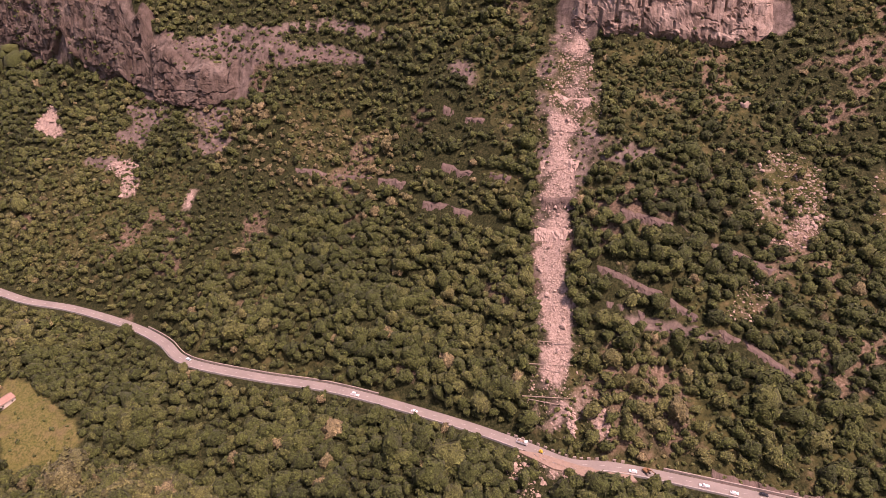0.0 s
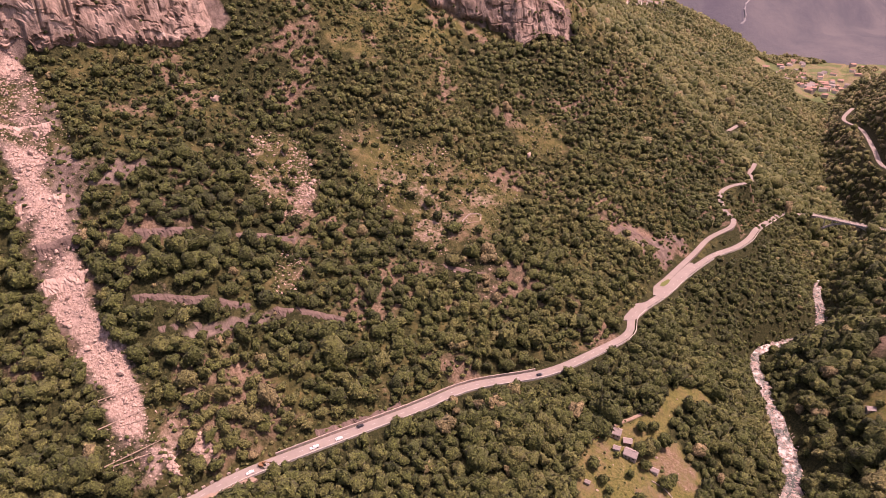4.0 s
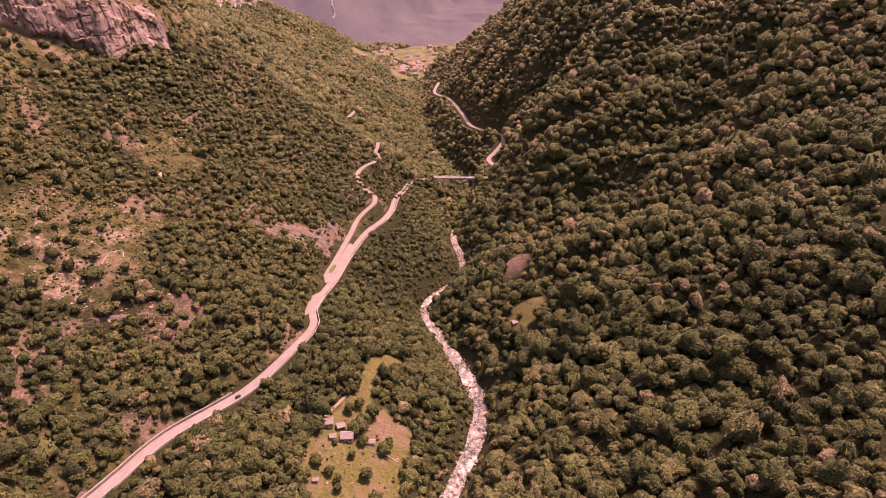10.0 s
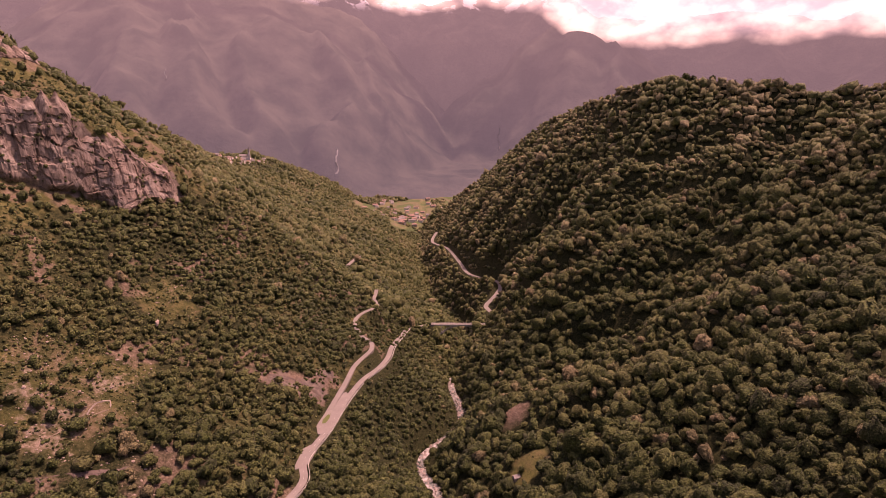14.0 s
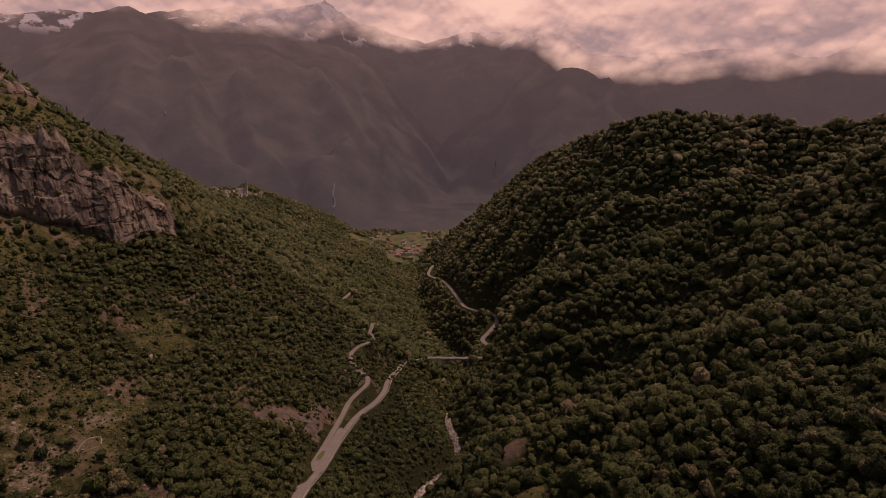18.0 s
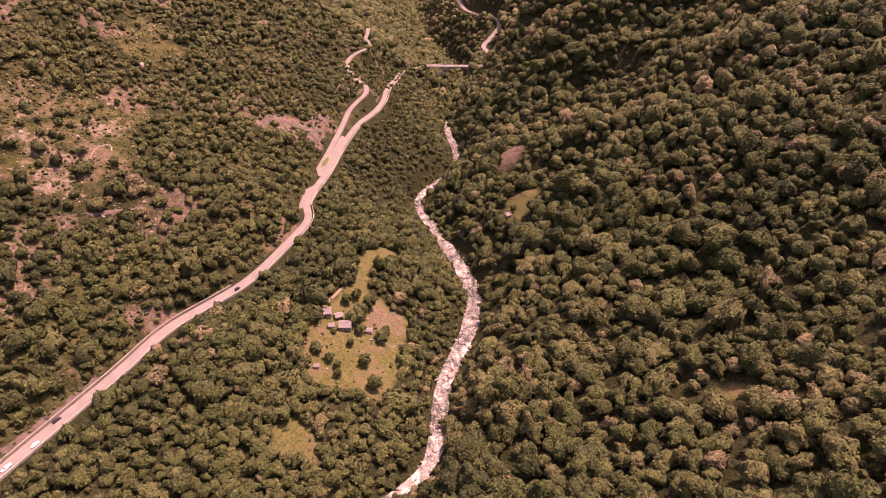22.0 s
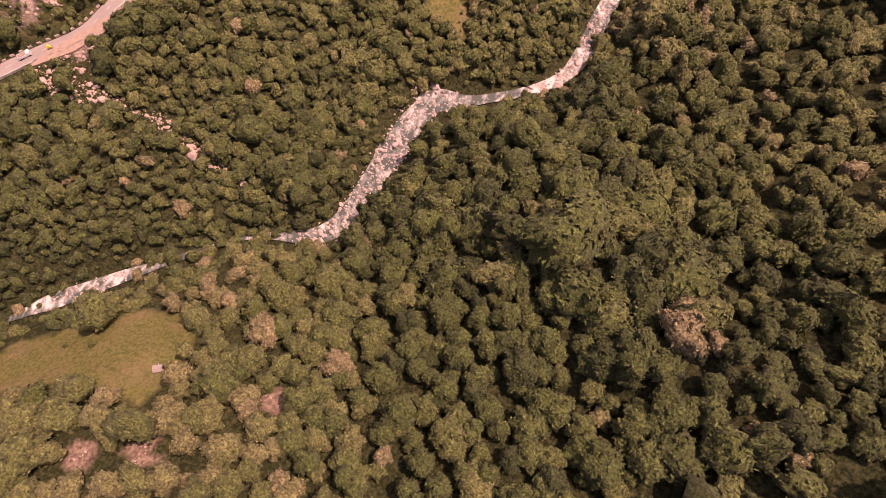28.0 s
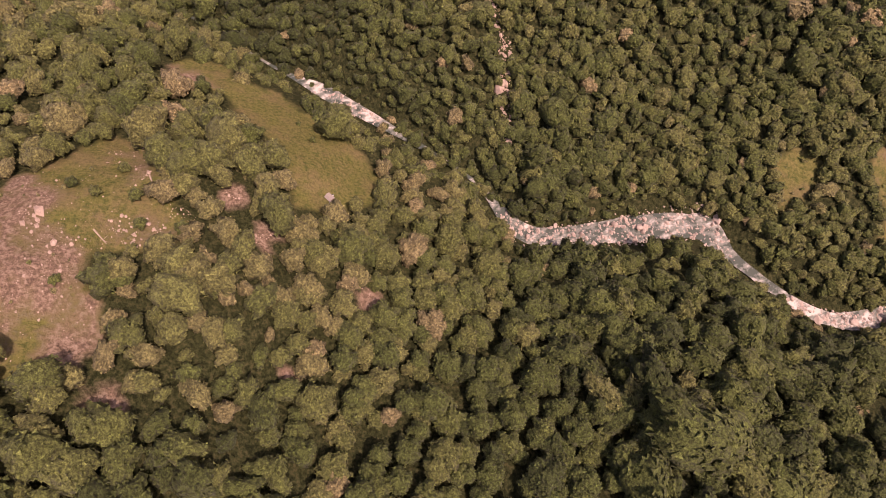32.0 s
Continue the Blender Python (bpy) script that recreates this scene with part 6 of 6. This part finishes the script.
# ---- the bridge over the gorge
def bridge(a, b):
    a, b = Vector(a), Vector(b)
    long, turn = (b - a).length, math.degrees(math.atan2(b[1] - a[1], b[0] - a[0]))
    ob = base_of("bridge", "slender pale concrete arch bridge across the gorge", "bridge", *a, turn)
    part("deck", boxes(((-3, -3.6, -0.9), (long + 3, 3.6, 0.25))), concrete, ob)
    part("roadway", boxes(((-3, -3.1, 0.25), (long + 3, 3.1, 0.30))), asphalt, ob)
    for s in (-1, 1):
        rail = part("railing", boxes(((-3, s * 3.45 - 0.1, 1.05), (long + 3, s * 3.45 + 0.1, 1.25)), ((-3, s * 3.45 - 0.12, 0.25), (long + 3, s * 3.45 + 0.12, 0.5))), concrete, ob)
        for k in range(int(long / 4) + 1):
            part("post", boxes(((k * 4 - 0.12, s * 3.45 - 0.1, 0.25), (k * 4 + 0.12, s * 3.45 + 0.1, 1.05))), concrete, rail)
    for s in (-1, 1):
        bm = bmesh.new()
        for k in range(16):
            u0, u1 = k / 16, (k + 1) / 16
            f = lambda u: -1.2 - 17 * (2 * u - 1) ** 2
            rod(bm, (long * (0.08 + 0.84 * u0), s * 2.2, f(u0)), (long * (0.08 + 0.84 * u1), s * 2.2, f(u1)), 0.7, 0.7, 6)
        part("arch", bm, concrete, ob)
    for u in (0.14, 0.24, 0.34, 0.66, 0.76, 0.86):
        low = -1.2 - 17 * (2 * (u - 0.08) / 0.84 - 1) ** 2
        part("pillar", boxes(((long * u - 0.4, -2.6, low), (long * u + 0.4, 2.6, -0.8))), concrete, ob)


bridge(*BRIDGE)

# barrels beside the meadow shed
for dx, dy in ((1.9, 0.6), (2.3, -0.4), (-1.8, 1.5)):
    bm = rod(bmesh.new(), (0, 0, -0.1), (0, 0, 0.45), 0.29, 0.33, 12)
    rod(bm, (0, 0, 0.45), (0, 0, 0.9), 0.33, 0.29, 12)
    ob = base_of("barrel", "white plastic barrel standing beside the meadow shed", "barrel", -113.5 + dx, -18 + dy, float(at(-113.5 + dx, -18 + dy)), 0, "barrels")
    part("body", bm, white_paint, ob)
    part("lid", rod(bmesh.new(), (0, 0, 0.9), (0, 0, 0.96), 0.27, 0.25, 12), dark_paint, ob, "dark lid")

# lay-by and grass island at the fork
def flat_patch(name, ring, z, mat, label, category, thick=0.5):
    bm = bmesh.new()
    top = [bm.verts.new((x, y, zz)) for (x, y), zz in zip(ring, z)]
    low = [bm.verts.new((x, y, zz - thick)) for (x, y), zz in zip(ring, z)]
    bm.faces.new(top)
    for k in range(len(ring)):
        bm.faces.new([top[k - 1], low[k - 1], low[k], top[k]])
    bmesh.ops.recalc_face_normals(bm, faces=bm.faces)
    me = bpy.data.meshes.new(name)
    bm.to_mesh(me)
    bm.free()
    me.materials.append(mat)
    return setting(name, me, label, category)


def road_z(x, y):
    return float(along(np.array([x]), np.array([y]), ROAD_MAIN)[1][0])


for nm, ring, mat, label in (
        ("pavement_layby", [(-108, 398), (-112, 412), (-109, 426), (-101, 436), (-95, 426), (-98, 408)], asphalt, "widened pale lay-by at the bend"),
        ("pavement_fork", [(-99, 452), (-103, 466), (-101, 482), (-98, 504), (-94, 528), (-88, 533), (-83, 524), (-84.5, 500), (-86, 475), (-90, 452)], asphalt, "pale asphalt at the road fork"),
        ("pavement_works", [(-246, 82), (-229, 100), (-222, 113), (-215, 128), (-213, 141), (-219, 140), (-228, 116), (-240, 97)], earth, "bare pale earth of the road works")):
    flat_patch(nm, ring, [road_z(*p) + 0.03 for p in ring], mat, label, "road", 2.5)
ring = [(-99, 470), (-99.5, 476), (-97.5, 484), (-95, 489), (-94.5, 480), (-96, 471)]
grass_mat = plain("short_grass", (0.10, 0.125, 0.04), 0.95, 0.25, 1.2, 0, 0.05)
flat_patch("island", ring, [road_z(*p) + 0.25 for p in ring], grass_mat, "grassy traffic island at the road fork", "ground", 0.6)

# white barrier blocks along the works, and posts
blk = None
for k in range(16):
    x, y, h = on_road(works - 26 + k * 4.4, -4.4)
    if blk is None:
        blk = base_of("barrier_block", "whitish stone block lined up along the works", "barrier", x, y, 40.1, h, "barrier blocks")
        part("block", box(bmesh.new(), (-0.4, -1.0, -0.4), (0.4, 1.0, 0.85), (0.15, 0.1), 0.08), stone_mat, blk)
    else:
        copy_thing(blk, Matrix.Translation((x, y, road_z(x, y) + 0.1)) @ Matrix.Rotation(radians(h + stone_rng.uniform(-12, 12)), 4, "Z"))
for k in range(5):
    x, y, h = on_road(works - 6 + k * 5, 4.3)
    ob = base_of("barrier_fence", "steel site fence panel beside the works", "barrier", x, y, road_z(x, y), h, "site fences")
    part("frame", boxes(((-0.05, -1.4, 0), (0.05, -1.3, 1.1)), ((-0.05, 1.3, 0), (0.05, 1.4, 1.1)), ((-0.05, -1.4, 1.0), (0.05, 1.4, 1.1))), steel, ob)
    for j in range(5):
        part("bar", boxes(((-0.03, -1.1 + j * 0.5, 0.1), (0.03, -1.04 + j * 0.5, 1.0))), steel, ob)

# dry wall and track in the pasture
def low_wall(name, label, points, high, thick, mat):
    line = spline([(x, y, float(at(x, y))) for x, y in points], 3)
    line = [(x, y, float(at(x, y))) for x, y, _ in line]
    v, q = ribbon(line, thick / 2, [(-1, -0.5), (-0.8, high), (0.8, high), (1, -0.5)])
    v[:, 2] += 0.25 * waves(v[:, 0] * 9, v[:, 1] * 9, 8, 77, 2)
    return tagged(new(name, mesh_of(name, v, q, mat)), label, "wall")


low_wall("dry_stone_wall", "tumbled dry-stone wall in the hillside pasture", [(-229, 366), (-228, 377), (-223, 384), (-220, 378)], 0.8, 0.7, stone_mat)
low_wall("dry_stone_wall", "low dry-stone wall beside the hamlet meadow", [(-44, 283), (-36, 284), (-28, 281)], 0.6, 0.5, wall_mat)
for nm, pts, wide, label in (("path", [(-244, 337), (-237, 351), (-228, 364), (-220, 376)], 0.7, "narrow pale footpath across the pasture"),
                             ("track", [(-84, 284), (-80, 292), (-77, 302), (-70, 315), (-62, 330)], 2.6, "pale earth track to the meadow houses")):
    line = [(x, y, float(at(x, y)) + 0.25) for x, y, _ in spline([(*p, 0) for p in pts], 3)]
    v, q = ribbon(line, wide / 2, [(-1, -0.6), (-0.9, 0), (0.9, 0), (1, -0.6)])
    setting(nm, mesh_of(nm, v, q, earth), label, "path")

# waterfalls on the far mountains
def on_backdrop(yaw, pitch, far=2900):
    a, e = radians(yaw), radians(pitch)
    return Vector((math.sin(a) * math.cos(e), math.cos(a) * math.cos(e), math.sin(e))) * far + Vector(EYE)


foam = plain("falling_white_water", (0.22, 0.22, 0.23), 0.7, 0.1)

# centre-line dashes of the main road, each a piece of its own
dash_me = mesh_of("dash", [(-0.07, -1.5, 0), (0.07, -1.5, 0), (0.07, 1.5, 0), (-0.07, 1.5, 0), (-0.07, -1.5, 0.012), (0.07, -1.5, 0.012), (0.07, 1.5, 0.012), (-0.07, 1.5, 0.012)],
                  [(4, 5, 6, 7), (0, 1, 5, 4), (1, 2, 6, 5), (2, 3, 7, 6), (3, 0, 4, 7)], paint)
main_road = bpy.data.objects["road_main"]
for k in np.arange(60, ROAD_LONG - 260, 9.0):
    x, y, h = on_road(float(k), 0)
    ob = new("dash", dash_me)
    ob.parent = main_road
    ob.matrix_basis = Matrix.Translation((x, y, road_z(x, y) + 0.03)) @ Matrix.Rotation(radians(h), 4, "Z")

for yaw, top, low, wide in ((-9.4, -4.6, -6.9, 14), (5.3, -2.7, -4.9, 8), (-23.0, 2.2, 1.2, 6)):
    pts = []
    for k in range(12):
        pitch = top + (low - top) * k / 11
        reach = np.arange(2450, 4200, 4.0)
        ways = on_backdrop(yaw + 0.09 * math.sin(k * 0.9) + 0.04 * math.sin(k * 2.7), pitch, 1.0) - Vector(EYE)
        bx, by, bz = ways.x * reach, ways.y * reach, 300 + ways.z * reach
        hit = np.nonzero(bz < massif(bx, by, (CREST_NEAR_L, CREST_NEAR_R), 3950, 0.66, 81))[0]
        pts.append(Vector(EYE) + ways * float(reach[hit[0] if len(hit) else -1] - 12))
    bm = bmesh.new()
    row = []
    for k, p in enumerate(pts):
        w = wide * 0.7 * (0.35 + 0.35 * abs(math.sin(k * 1.3)) + 0.03 * k) / 2
        row.append((bm.verts.new((p.x - w, p.y, p.z)), bm.verts.new((p.x, p.y - w * 0.5, p.z)), bm.verts.new((p.x + w, p.y, p.z))))
    for (a, b, c), (d, e, f) in zip(row, row[1:]):
        bm.faces.new((a, b, e, d))
        bm.faces.new((b, c, f, e))
    me = bpy.data.meshes.new("waterfall")
    bm.to_mesh(me)
    bm.free()
    me.materials.append(foam)
    tagged(new("backdrop_waterfall", me), "thin white waterfall on the far mountainside", "waterfall", kind="structure")
